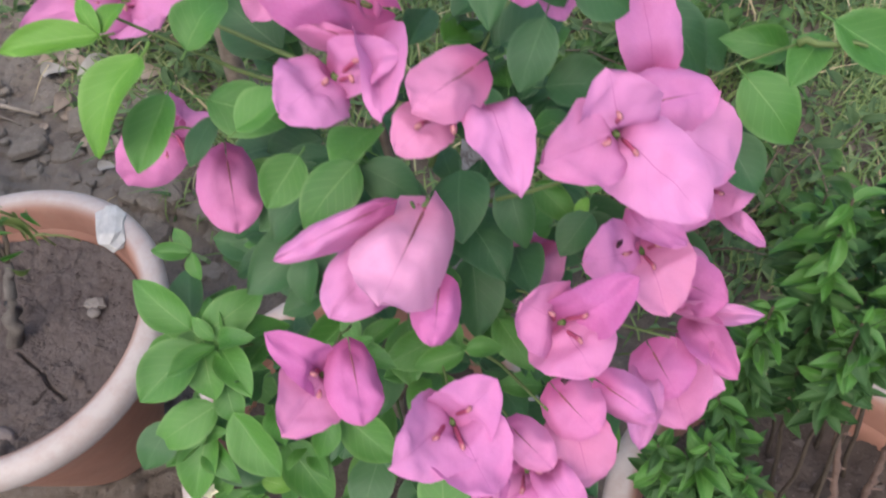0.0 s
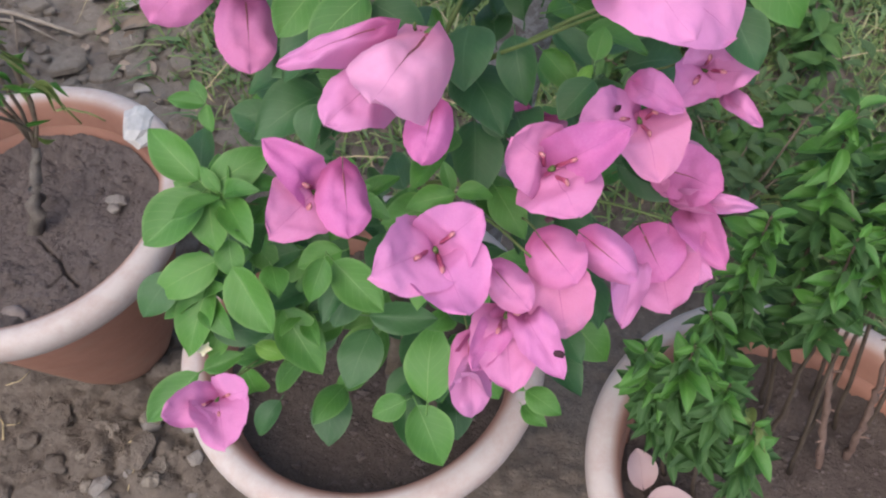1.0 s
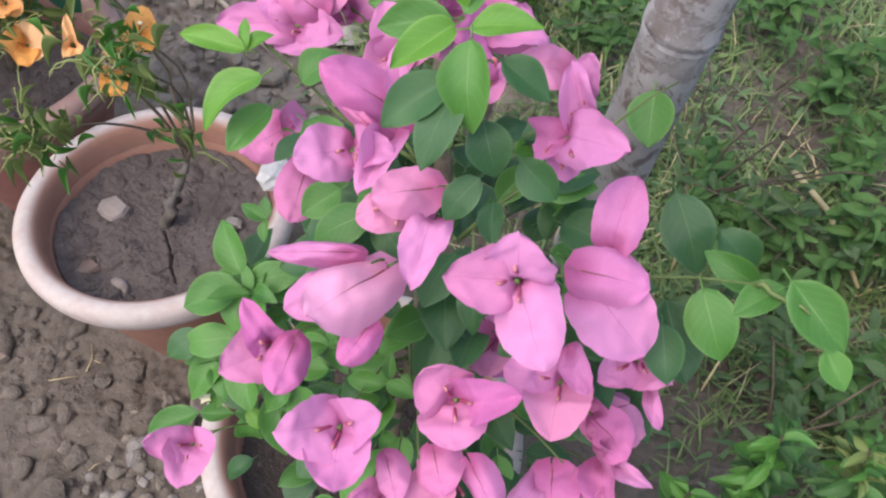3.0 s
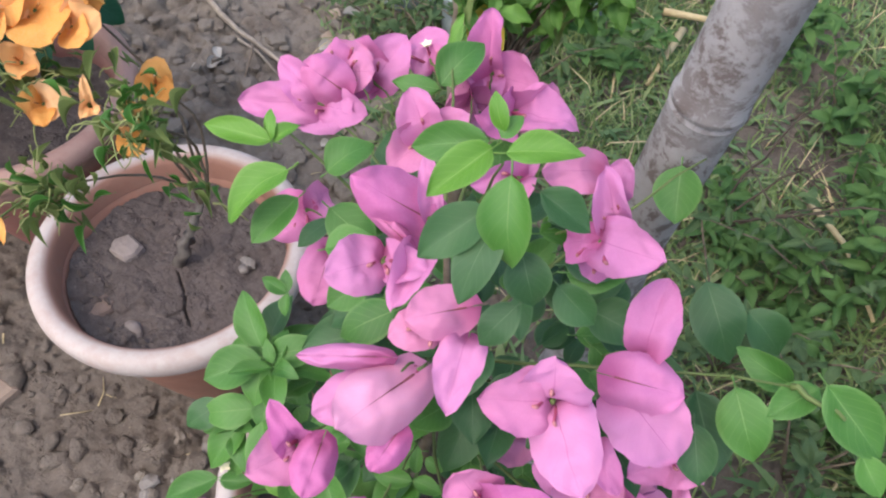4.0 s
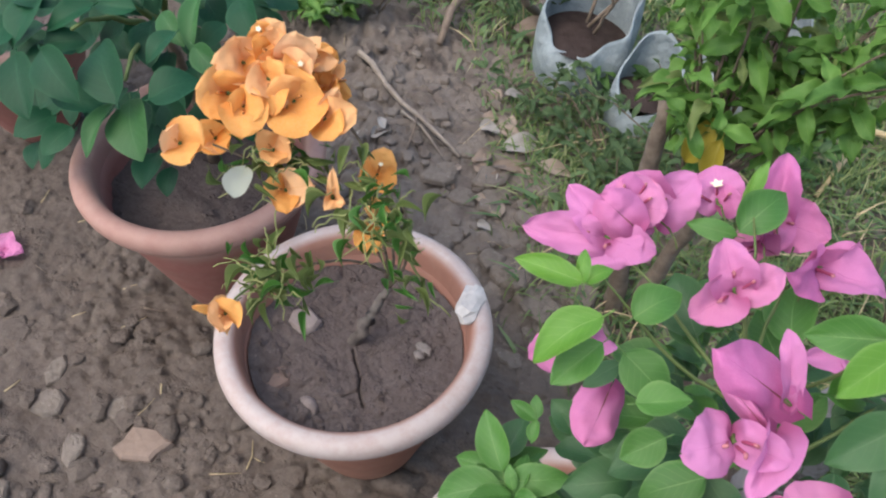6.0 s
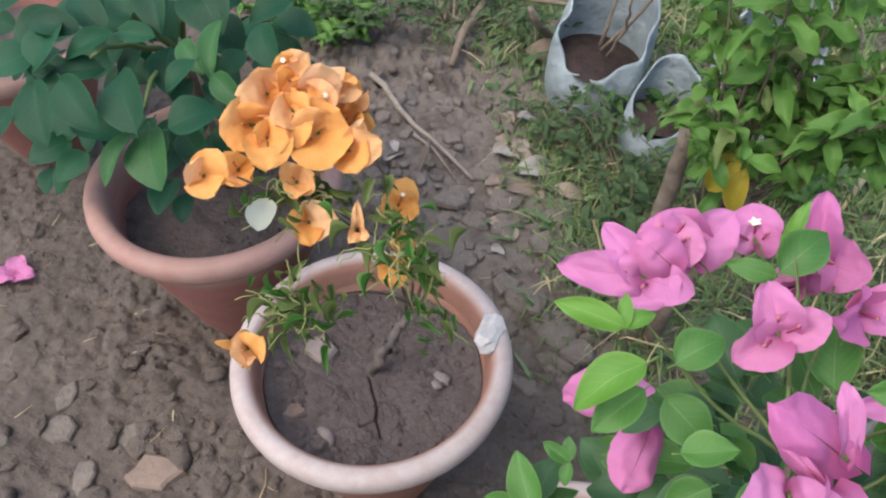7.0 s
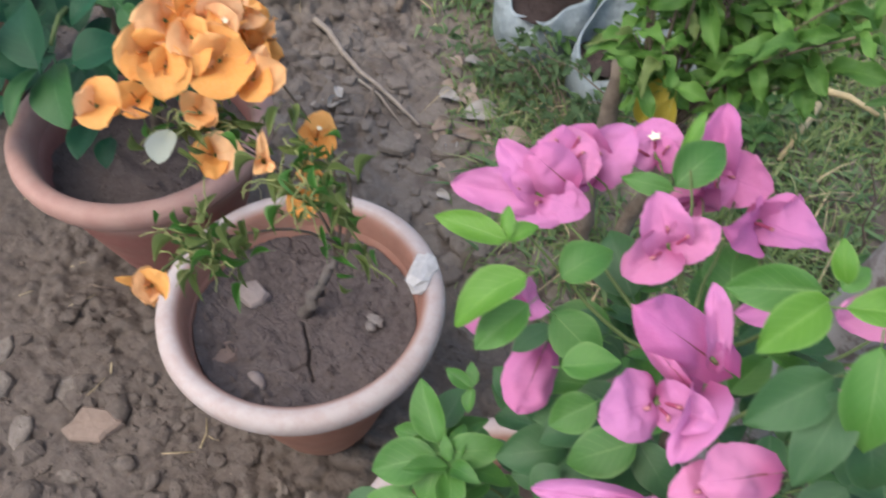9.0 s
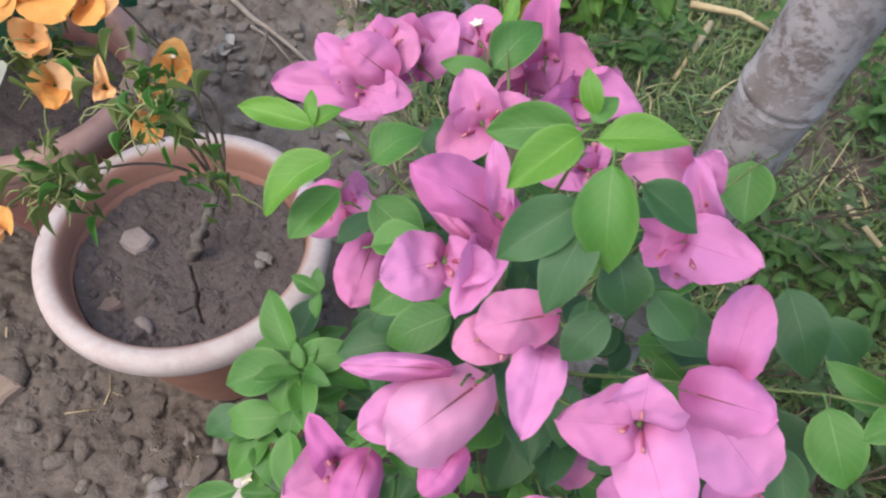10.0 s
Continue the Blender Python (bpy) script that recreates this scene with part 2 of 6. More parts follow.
def pot_material(name, body, worn, amount):
    """Terracotta plastic, bleached on the rim and in patches."""
    n = Nodes(name)
    geo = n.add("TexCoord")
    sep = n.add("SeparateXYZ")
    n.link(geo.outputs["Object"], sep.inputs[0])
    col = n.ramp(n.noise(9, 5, 0.7), (0.3, tuple(c * 0.75 for c in body)), (0.7, body))
    streak = n.noise(30, 5, 0.75)
    rim = n.ramp(sep.outputs[2], (0.0, (0, 0, 0)), (0.216, (0, 0, 0)), (0.236, (1, 1, 1)))
    radius = n.math("SQRT", n.math("ADD", n.math("MULTIPLY", sep.outputs[0], sep.outputs[0]), n.math("MULTIPLY", sep.outputs[1], sep.outputs[1])))
    rim = n.math("MULTIPLY", rim, n.ramp(radius, (0.1365, (0, 0, 0)), (0.144, (1, 1, 1))))
    fade = n.math("MULTIPLY", n.ramp(streak, (0.25, (0.55,) * 3), (0.6, (1, 1, 1))), amount)
    col = n.mix(n.math("MULTIPLY", rim, fade), col, worn)
    mud = n.ramp(n.noise(16, 6, 0.7), (0.52, (0, 0, 0)), (0.72, (1, 1, 1)))
    col = n.mix(n.math("MULTIPLY", mud, 0.35), col, (0.24, 0.18, 0.14))
    n.bump(n.noise(120, 5, 0.7), 0.25, 0.001)
    return n.done(col, n.ramp(streak, (0.3, (0.55,) * 3), (0.8, (0.8,) * 3)), 0.3)


POT_WORN = pot_material("pot_bleached", (0.30, 0.15, 0.11), (0.415, 0.368, 0.356), 0.95)
POT_PINK = pot_material("pot_terracotta", (0.27, 0.115, 0.097), (0.40, 0.265, 0.225), 0.75)


def post_material():
    n = Nodes("weathered_bamboo")
    col = n.ramp(n.noise(7, 5, 0.6), (0.30, (0.205, 0.198, 0.205)), (0.70, (0.37, 0.36, 0.375)))
    fine = n.ramp(n.noise(120, 5, 0.7), (0.42, (0, 0, 0)), (0.66, (1, 1, 1)))
    col = n.mix(n.math("MULTIPLY", fine, 0.35), col, (0.20, 0.185, 0.18))
    peel = n.ramp(n.noise(42, 8, 0.78, "Object", 0.45), (0.47, (0, 0, 0)), (0.54, (1, 1, 1)))
    blot = n.ramp(n.noise(8, 3), (0.36, (0.10, 0.10, 0.10)), (0.52, (1, 1, 1)))
    col = n.mix(n.math("MULTIPLY", n.math("MULTIPLY", peel, blot), 0.85), col, (0.105, 0.083, 0.078))
    n.bump(n.math("ADD", n.math("MULTIPLY", peel, -0.6), n.noise(90, 4)), 0.4, 0.002)
    return n.done(col, 0.75, 0.25)


BAMBOO = post_material()


def grass_material(name, a, b, c):
    n = Nodes(name)
    rnd = n.add("NewGeometry").outputs["Random Per Island"]
    col = n.ramp(rnd, (0.0, a), (0.75, b), (0.9, b), (1.0, c))
    col = n.mix(n.math("MULTIPLY", n.noise(3.0, 3), 0.5), col, a)
    n.done(col, 0.6, 0.25)
    n.thin(col, 0.25)
    return n.mat


GRASS = grass_material("grass", (0.105, 0.160, 0.055), (0.235, 0.315, 0.118), (0.46, 0.43, 0.26))
WEED = grass_material("weed_leaf", (0.065, 0.125, 0.052), (0.165, 0.255, 0.112), (0.29, 0.34, 0.17))


# ---------------------------------------------------------------- mesh helpers
def mesh_of(name, verts, faces, material, uvs=None, smooth=True):
    me = bpy.data.meshes.new(name)
    me.from_pydata([tuple(v) for v in verts], [], faces)
    if uvs is not None:
        layer = me.uv_layers.new(name="UVMap")
        idx = np.empty(len(me.loops), dtype=np.int32)
        me.loops.foreach_get("vertex_index", idx)
        layer.data.foreach_set("uv", np.asarray(uvs, dtype=np.float32)[idx].ravel())
    me.materials.append(material)
    if smooth:
        me.polygons.foreach_set("use_smooth", [True] * len(me.polygons))
    me.update()
    return me


def part_of(name, mesh, parent, matrix=None, label=""):
    """An object under parent, placed in world space."""
    ob = new(name, mesh)
    ob.parent = parent
    ob.matrix_parent_inverse = parent.matrix_basis.inverted()
    ob.matrix_basis = matrix if matrix is not None else Matrix()
    if label:
        tagged(ob, label)
    return ob


def base_at(name, x, y, z, label, category, group="", kind=""):
    ob = new(name)
    ob.matrix_basis = Matrix.Translation((x, y, z))
    ob.empty_display_size = 0.05
    return tagged(ob, label, category, group, kind)


def tube(points, radii, sides=7, closed=True):
    """Vertices and faces of a tapered tube along points."""
    pts = [Vector(p) for p in points]
    verts, faces = [], []
    up = Vector((0.3, 0.2, 1)).normalized()
    for i, p in enumerate(pts):
        d = (pts[min(i + 1, len(pts) - 1)] - pts[max(i - 1, 0)]).normalized()
        a = d.cross(up)
        if a.length < 1e-3:
            a = d.cross(Vector((1, 0, 0)))
        a.normalize()
        b = d.cross(a)
        for k in range(sides):
            w = 2 * math.pi * k / sides
            verts.append(p + radii[i] * (math.cos(w) * a + math.sin(w) * b))
    for i in range(len(pts) - 1):
        for k in range(sides):
            j = (k + 1) % sides
            faces.append((i * sides + k, i * sides + j, (i + 1) * sides + j, (i + 1) * sides + k))
    if closed:
        faces.append(tuple(range(sides))[::-1])
        faces.append(tuple(range((len(pts) - 1) * sides, len(pts) * sides)))
    return verts, faces


def bent(a, b, sag, steps=8, wobble=0.0, seed=0):
    """Points from a to b, bowed by the vector sag, with a small wobble."""
    rng = random.Random(seed)
    a, b, sag = Vector(a), Vector(b), Vector(sag)
    out = []
    for i in range(steps + 1):
        u = i / steps
        p = a.lerp(b, u) + sag * (4 * u * (1 - u))
        if 0 < i < steps:
            p += Vector([rng.uniform(-wobble, wobble) for _ in range(3)])
        out.append(p)
    return out


def branch(name, parent, a, b, sag, r0, r1, material, steps=8, wobble=0.002, seed=0, sides=7, label=""):
    pts = bent(a, b, sag, steps, wobble, seed)
    radii = [r0 + (r1 - r0) * i / steps for i in range(steps + 1)]
    return part_of(name, mesh_of(name, *tube(pts, radii, sides), material), parent, None, label)


def lathe(profile, sides=96, wave=0.0):
    """Vertices and faces of a turned form; the profile is (radius, height), open at both ends."""
    verts, faces = [], []
    for r, z in profile:
        for k in range(sides):
            w = 2 * math.pi * k / sides
            rr = r * (1 + wave * math.sin(2 * w + 0.6))
            verts.append((rr * math.cos(w), rr * math.sin(w), z))
    for i in range(len(profile) - 1):
        for k in range(sides):
            j = (k + 1) % sides
            faces.append((i * sides + k, i * sides + j, (i + 1) * sides + j, (i + 1) * sides + k))
    return verts, faces


def blade_mesh(name, material, seed, cordate=0.0, widest=0.4, point=0.8, cup=0.25, bow=0.12, fold=0.0, wave=0.03, nu=10, nv=6, curl=0.0, stalk=0.0, undulate=2.0, rib=None, crumple=0.0, blunt=0.55):
    """A leaf or bract 1 long and 1 wide, from its base at the origin along y, its inner face towards z."""
    rng = random.Random(seed)
    ph = rng.uniform(0, 6.28)
    verts, faces, uvs = [], [], []
    peak = widest
    for i in range(nu + 1):
        u = i / nu
        if u < peak:
            half = 0.5 * (math.sin(0.5 * math.pi * (u / peak)) ** blunt)
        else:
            s = (u - peak) / (1 - peak)
            half = 0.5 * (max(0.0, 1 - s ** 1.9) ** point)
        half = max(half, 0.012)
        for j in range(nv + 1):
            v = 2 * j / nv - 1
            x = half * v
            back = cordate * (abs(v) ** 1.4) * max(0.0, 1 - u / 0.45)
            y = u - back
            z = cup * x * x * 2 + bow * math.sin(math.pi * min(1, u)) * 0.5 - curl * u * u
            z += fold * abs(x) + wave * math.sin(undulate * 3.1 * u + ph + 2 * v) * (abs(v) ** 2)
            if crumple:
                q = Vector((x * 2.6 + 7 * seed, y * 2.6, 0.3))
                z += crumple * noise.noise(q) + 0.4 * crumple * noise.noise(q * 2.7)
                x += 0.25 * crumple * abs(v) * noise.noise(q * 3.1)
            verts.append((x, y, z))
            uvs.append((0.5 + 0.5 * v, u))
    for i in range(nu):
        for j in range(nv):
            a = i * (nv + 1) + j
            faces.append((a, a + 1, a + nv + 2, a + nv + 1))
    if stalk > 0:
        n0 = len(verts)
        sv, sf = tube([(0, -stalk, -0.06 * stalk), (0, -stalk * 0.5, -0.02), (0, 0.06, 0.0)], [0.022, 0.02, 0.012], 5)
        verts += [tuple(p) for p in sv]
        uvs += [(0.5, 0.02)] * len(sv)
        faces += [tuple(n0 + q for q in f) for f in sf]
    n_blade = len(faces)
    if rib:
        # the raised midrib on the outer face
        mid = [verts[i * (nv + 1) + nv // 2] for i in range(nu + 1)]
        n0, last = len(verts), int(nu * 0.62)
        for i in range(last + 1):
            w = 0.020 * (1 - i / (last + 0.6))
            x, y, z = mid[i]
            verts += [(-w, y, z - 0.004), (0.0, y, z - 0.004 - 1.2 * w), (w, y, z - 0.004)]
            uvs += [(0.5, i / nu)] * 3
        for i in range(last):
            a = n0 + 3 * i
            faces += [(a, a + 1, a + 4, a + 3), (a + 1, a + 2, a + 5, a + 4)]
    me = mesh_of(name, verts, faces, material, uvs)
    if rib:
        me.materials.append(rib)
        me.polygons.foreach_set("material_index", [0] * n_blade + [1] * (len(faces) - n_blade))
    return me


def blade_frame(base, tip, face, width, length=None):
    b, t = Vector(base), Vector(tip)
    y = t - b
    size = length or y.length
    y.normalize()
    z = Vector(face)
    z = z - z.dot(y) * y
    if z.length < 1e-4:
        z = y.orthogonal()
    z.normalize()
    x = y.cross(z)
    m = Matrix.Identity(4)
    for i in range(3):
        m[i][0], m[i][1], m[i][2], m[i][3] = x[i] * width, y[i] * size, z[i] * size, b[i]
    return m


def lattice(x, y, scale, seed):
    """Smooth value noise on arrays, 0 to 1."""
    rs = np.random.RandomState(seed)
    table = rs.rand(256, 256)
    fx, fy = x * scale, y * scale
    ix, iy = np.floor(fx).astype(int), np.floor(fy).astype(int)
    u, v = fx - ix, fy - iy
    u, v = u * u * (3 - 2 * u), v * v * (3 - 2 * v)
    g = lambda a, b: table[a % 256, b % 256]
    return (g(ix, iy) * (1 - u) + g(ix + 1, iy) * u) * (1 - v) + (g(ix, iy + 1) * (1 - u) + g(ix + 1, iy + 1) * u) * v


def lumps(x, y, scale, seed):
    """Round clods: 1 in the middle of a cell, 0 at its edge."""
    rs = np.random.RandomState(seed)
    ox, oy, hh = rs.rand(128, 128), rs.rand(128, 128), rs.rand(128, 128)
    fx, fy = x * scale, y * scale
    ix, iy = np.floor(fx).astype(int), np.floor(fy).astype(int)
    best = np.zeros_like(fx)
    for a in (-1, 0, 1):
        for b in (-1, 0, 1):
            cx, cy = (ix + a) % 128, (iy + b) % 128
            d = np.hypot(ix + a + ox[cx, cy] - fx, iy + b + oy[cx, cy] - fy)
            best = np.maximum(best, np.sqrt(np.maximum(0, 1 - (d / (0.35 + 0.4 * hh[cx, cy])) ** 2)) * hh[cx, cy])
    return best


def plates(x, y, scale, seed):
    """Broken flat pieces of dried earth: each cell stands at a height of its own, 0 in the cracks between."""
    rs = np.random.RandomState(seed)
    ox, oy, hh = rs.rand(128, 128), rs.rand(128, 128), rs.rand(128, 128)
    x, y = np.asarray(x, float), np.asarray(y, float)
    fx = x * scale + 0.5 * (lattice(x, y, scale * 1.7, seed + 1) - 0.5)
    fy = y * scale + 0.5 * (lattice(x, y, scale * 1.7, seed + 2) - 0.5)
    ix, iy = np.floor(fx).astype(int), np.floor(fy).astype(int)
    near, second, top = np.full_like(fx, 9.0), np.full_like(fx, 9.0), np.zeros_like(fx)
    for a in (-1, 0, 1):
        for b in (-1, 0, 1):
            cx, cy = (ix + a) % 128, (iy + b) % 128
            d = np.hypot(ix + a + ox[cx, cy] - fx, iy + b + oy[cx, cy] - fy)
            closer = d < near
            second = np.where(closer, near, np.minimum(second, d))
            top = np.where(closer, hh[cx, cy], top)
            near = np.where(closer, d, near)
    edge = np.clip((second - near) * 6.5, 0, 1)
    return edge * edge * (3 - 2 * edge) * (0.25 + 0.75 * top)


def ground_height(x, y):
    x, y = np.asarray(x, float), np.asarray(y, float)
    near = np.clip((x + 1.75) * 4, 0, 1) * np.clip((0.95 - x) * 4, 0, 1) * np.clip(y * 5, 0, 1) * np.clip((2.1 - y) * 4, 0, 1)
    z = 0.022 * (lattice(x, y, 2.3, 3) - 0.5) + 0.016 * (lattice(x, y, 7, 4) - 0.5) + 0.008 * (lattice(x, y, 22, 5) - 0.5)
    patch = np.clip(1.6 * lattice(x, y, 3.1, 8) - 0.3, 0, 1)
    z = z + patch * (0.013 * lumps(x, y, 20, 6) + 0.008 * lumps(x, y, 47, 7)) + 0.005 * lumps(x, y, 75, 17) + 0.004 * lattice(x, y, 70, 9)
    broken = np.clip(3.0 * lattice(x, y, 4.3, 12) - 1.35, 0, 1)
    z = z + broken * (0.022 * plates(x, y, 21, 13) + 0.010 * plates(x, y, 46, 14)) + (1 - 0.6 * broken) * 0.005 * plates(x, y, 62, 15)
    return z * near - 0.015


# ---------------------------------------------------------------- ground
def build_ground():
    fine_x, fine_y = np.arange(-1.75, 0.95, 0.0058), np.arange(0.0, 2.1, 0.0058)
    far = np.array([0.05, 0.12, 0.25, 0.5, 1, 2, 4, 8, 16, 35, 80])
    xs = np.concatenate((fine_x[0] - far[::-1], fine_x, fine_x[-1] + far))
    ys = np.concatenate((fine_y[0] - far[::-1], fine_y, fine_y[-1] + far))
    gx, gy = np.meshgrid(xs, ys)
    gz = ground_height(gx, gy)
    verts = np.stack((gx, gy, gz), -1).reshape(-1, 3)
    nx, ny = len(xs), len(ys)
    a = (np.arange(ny - 1)[:, None] * nx + np.arange(nx - 1)[None, :]).ravel()
    faces = np.stack((a, a + 1, a + nx + 1, a + nx), -1)
    me = bpy.data.meshes.new("ground")
    me.from_pydata(verts.tolist(), [], faces.tolist())
    me.materials.append(DIRT)
    me.polygons.foreach_set("use_smooth", [True] * len(me.polygons))
    tagged(new("ground", me), "bare brown clumpy garden soil between the pots", "ground", kind="structure")


build_ground()


# ---------------------------------------------------------------- pots
def strew(gx, gy, z, seed):
    """Fine crumbs and grit on the soil of a pot."""
    rng = np.random.RandomState(seed)
    pick = rng.randint(0, len(gx), 420)
    octa = np.array([(1, 0, 0), (-1, 0, 0), (0, 1, 0), (0, -1, 0), (0, 0, 1), (0, 0, -1)], float)
    tri = np.array([(0, 2, 4), (2, 1, 4), (1, 3, 4), (3, 0, 4), (2, 0, 5), (1, 2, 5), (3, 1, 5), (0, 3, 5)])
    s = 0.0010 + 0.0042 * rng.rand(420) ** 4
    verts = octa[None] * (1 + 0.5 * rng.uniform(-1, 1, (420, 6, 1))) * s[:, None, None] * np.array([1.2, 1.0, 0.8]) + np.stack((gx[pick], gy[pick], z[pick] + s * 0.35), -1)[:, None]
    me = bpy.data.meshes.new("soil_crumbs")
    me.from_pydata(verts.reshape(-1, 3).tolist(), [], (tri[None] + 6 * np.arange(420)[:, None, None]).reshape(-1, 3).tolist())
    me.materials.append(POT_SOIL)
    tagged(new("soil_crumbs", me), "fine crumbs and grit on the soil of a pot", "soil crumbs", kind="stuff")


def flower_pot(x, y, radius, height, material, label, soil_z, seed, cracks=()):
    """A round pot with a thick rolled rim, and the soil in it."""
    s = radius
    pot = base_at("flower_pot", x, y, 0.0, label, "flower pot", "round terracotta pots")
    pot.matrix_basis = pose(x, y, -0.004, 0, 0, seed * 37)
    hold = pot.matrix_basis
    h = height
    body = [(0.15 * s, 0.0), (0.32 * s, 0.0), (0.38 * s, 0.008), (0.46 * s, 0.13 * h), (0.56 * s, 0.30 * h), (0.675 * s, 0.50 * h), (0.775 * s, 0.68 * h), (0.855 * s, h - 0.045), (0.866 * s, h - 0.03),
            (0.803 * s, h - 0.036), (0.792 * s, h * 0.8), (0.74 * s, 0.68 * h), (0.52 * s, 0.3 * h), (0.33 * s, 0.02), (0.0, 0.02)]
    rim = [(0.862 * s, h - 0.036), (0.925 * s, h - 0.038), (0.962 * s, h - 0.034), (0.988 * s, h - 0.025), (1.0 * s, h - 0.015), (0.992 * s, h - 0.006), (0.965 * s, h - 0.001),
           (0.925 * s, h + 0.001), (0.885 * s, h), (0.850 * s, h - 0.004), (0.828 * s, h - 0.012), (0.815 * s, h - 0.026), (0.806 * s, h - 0.034)]
    part_of("body", mesh_of("pot_body", *lathe(body, 96, 0.004), material), pot, hold)
    part_of("rim", mesh_of("pot_rim", *lathe(rim, 96, 0.004), material), pot, hold, "sun-bleached rolled rim")
    # soil, level with a slight dish, cracked where it has dried
    wall = s * 0.79
    step = 0.0015 if cracks else 0.005
    g = np.arange(-wall, wall + step, step)
    gx, gy = np.meshgrid(g, g)
    r = np.hypot(gx, gy)
    far = np.maximum(1.0, r / wall)
    gx, gy = x + gx / far, y + gy / far
    q = np.minimum(1.0, r / wall)
    z = soil_z + 0.010 * (lattice(gx, gy, 14, 20 + seed) - 0.5) + 0.006 * (lattice(gx, gy, 45, 30 + seed) - 0.5) + 0.009 * lumps(gx, gy, 34, 40 + seed) * lattice(gx, gy, 9, 50) + 0.002 * lumps(gx, gy, 90, 44 + seed) + 0.003 * plates(gx, gy, 40, 60 + seed) * np.clip(2 * lattice(gx, gy, 11, 70 + seed) - 0.3, 0, 1) + 0.015 * q ** 5
    for ax, ay, bx, by in cracks:
        dx, dy = bx - ax, by - ay
        u = np.clip(((gx - ax) * dx + (gy - ay) * dy) / (dx * dx + dy * dy), 0, 1)
        d = np.hypot(gx - ax - u * dx + 0.0016 * (lattice(gx, gy, 90, 3) - 0.5), gy - ay - u * dy)
        z = z - 0.012 * np.clip(1.2 - d / 0.0014, 0, 1)
    strew(gx[q < 0.93], gy[q < 0.93], z[q < 0.93], seed)
    verts = np.stack((gx, gy, z), -1).reshape(-1, 3).tolist()
    inside = (r[:-1, :-1] < wall * 1.03) & (r[1:, 1:] < wall * 1.03) & (r[1:, :-1] < wall * 1.03) & (r[:-1, 1:] < wall * 1.03)
    n = len(g)
    a = (np.arange(n - 1)[:, None] * n + np.arange(n - 1)[None, :])[inside]
    faces = np.stack((a, a + 1, a + n + 1, a + n), -1).tolist()
    # pots 3 and 4 get the soil darkened for the bushes' shade
    ob = new("potting_soil", mesh_of("potting_soil", verts, faces, SHADED_SOIL if seed in (3, 4) else POT_SOIL))
    tagged(ob, "dry grey-brown cracked soil filling a pot", "soil", "soil in the pots", "stuff")
    return pot


flower_pot(-0.295, 0.556, 0.162, 0.294, POT_WORN, "round terracotta pot with a bleached rolled rim", 0.222, 1,
           cracks=((-0.305, 0.558, -0.290, 0.547), (-0.290, 0.547, -0.272, 0.537), (-0.272, 0.537, -0.260, 0.522), (-0.260, 0.522, -0.239, 0.510), (-0.260, 0.522, -0.266, 0.502)))
flower_pot(-0.655, 0.617, 0.173, 0.303, POT_PINK, "round terracotta pot with a dusty pink rim", 0.215, 2)
flower_pot(0.0685, 0.467, 0.161, 0.281, POT_WORN, "bleached terracotta pot holding the pink bougainvillea", 0.205, 3)
flower_pot(0.432, 0.405, 0.162, 0.270, POT_WORN, "pale bleached pot holding a leafy shrub", 0.195, 4)
flower_pot(-1.23, 0.625, 0.165, 0.27, POT_PINK, "terracotta pot half hidden behind dark leaves", 0.20, 5)


# ---------------------------------------------------------------- pink bougainvillea
PINK_BRACTS = [blade_mesh("bract", PINK, s, 0.16, 0.39, 0.60, c, b, f, 0.07, 18, 12, k, rib=RIB, crumple=0.14, blunt=0.28) for s, c, b, f, k in ((1, 0.10, 0.20, 0.10, 0.0), (2, -0.10, 0.26, 0.18, 0.10), (3, 0.30, 0.14, -0.12, -0.06), (4, 0.05, 0.32, 0.20, 0.14), (8, -0.20, 0.24, -0.10, 0.0), (9, 0.40, 0.20, 0.22, 0.08))]
# bracts seen from the back: two lobes drawn in along the midrib
DOMED_BRACTS = [blade_mesh("bract", PINK, s, 0.26, 0.42, 0.60, c, b, f, 0.07, 18, 14, k, rib=RIB, crumple=0.12, blunt=0.36) for s, c, b, f, k in ((21, 0.95, -0.20, -0.34, 0.05), (22, 1.10, -0.26, -0.42, -0.06), (23, 0.80, -0.14, -0.28, 0.10), (24, 1.00, -0.22, -0.38, 0.0))]
FADING_BRACTS = [blade_mesh("bract", FADING, 25, 0.26, 0.42, 0.60, 0.90, -0.22, -0.22, 0.06, 18, 14, 0.0, rib=RIB, crumple=0.10, blunt=0.36)]
ORANGE_BRACTS = [blade_mesh("bract", ORANGE, s, 0.15, 0.42, 0.60, c, b, f, 0.09, 14, 10, crumple=0.13, blunt=0.32) for s, c, b, f in ((5, 0.1, 0.22, 0.1), (6, 0.25, 0.26, 0.0), (7, -0.2, 0.24, 0.15), (15, 0.4, -0.12, -0.1), (16, 0.3, 0.3, 0.1))]
LEAF_SETS = [[blade_mesh("leaf", mat, 10 * k + s, 0.02, 0.43, 0.88, c, b, f, 0.035, 12, 8, curl, 0.18, crumple=0.03) for s, c, b, f, curl in ((1, 0.1, 0.12, 0.14, 0.06), (2, 0.25, 0.22, 0.05, 0.18), (3, 0.0, 0.05, 0.26, 0.0), (4, -0.15, 0.16, 0.10, 0.12))] for k, mat in enumerate(LEAVES)]


def floret_mesh(name, material):
    pts = [(0, 0, 0), (0, 0.3, 0.02), (0, 0.7, 0.05), (0, 0.9, 0.06), (0, 1.0, 0.06)]
    verts, faces = tube(pts, [0.06, 0.085, 0.070, 0.085, 0.10], 6)
    return mesh_of(name, verts, faces, material)


FLORET_MESH = floret_mesh("floret", FLORET)
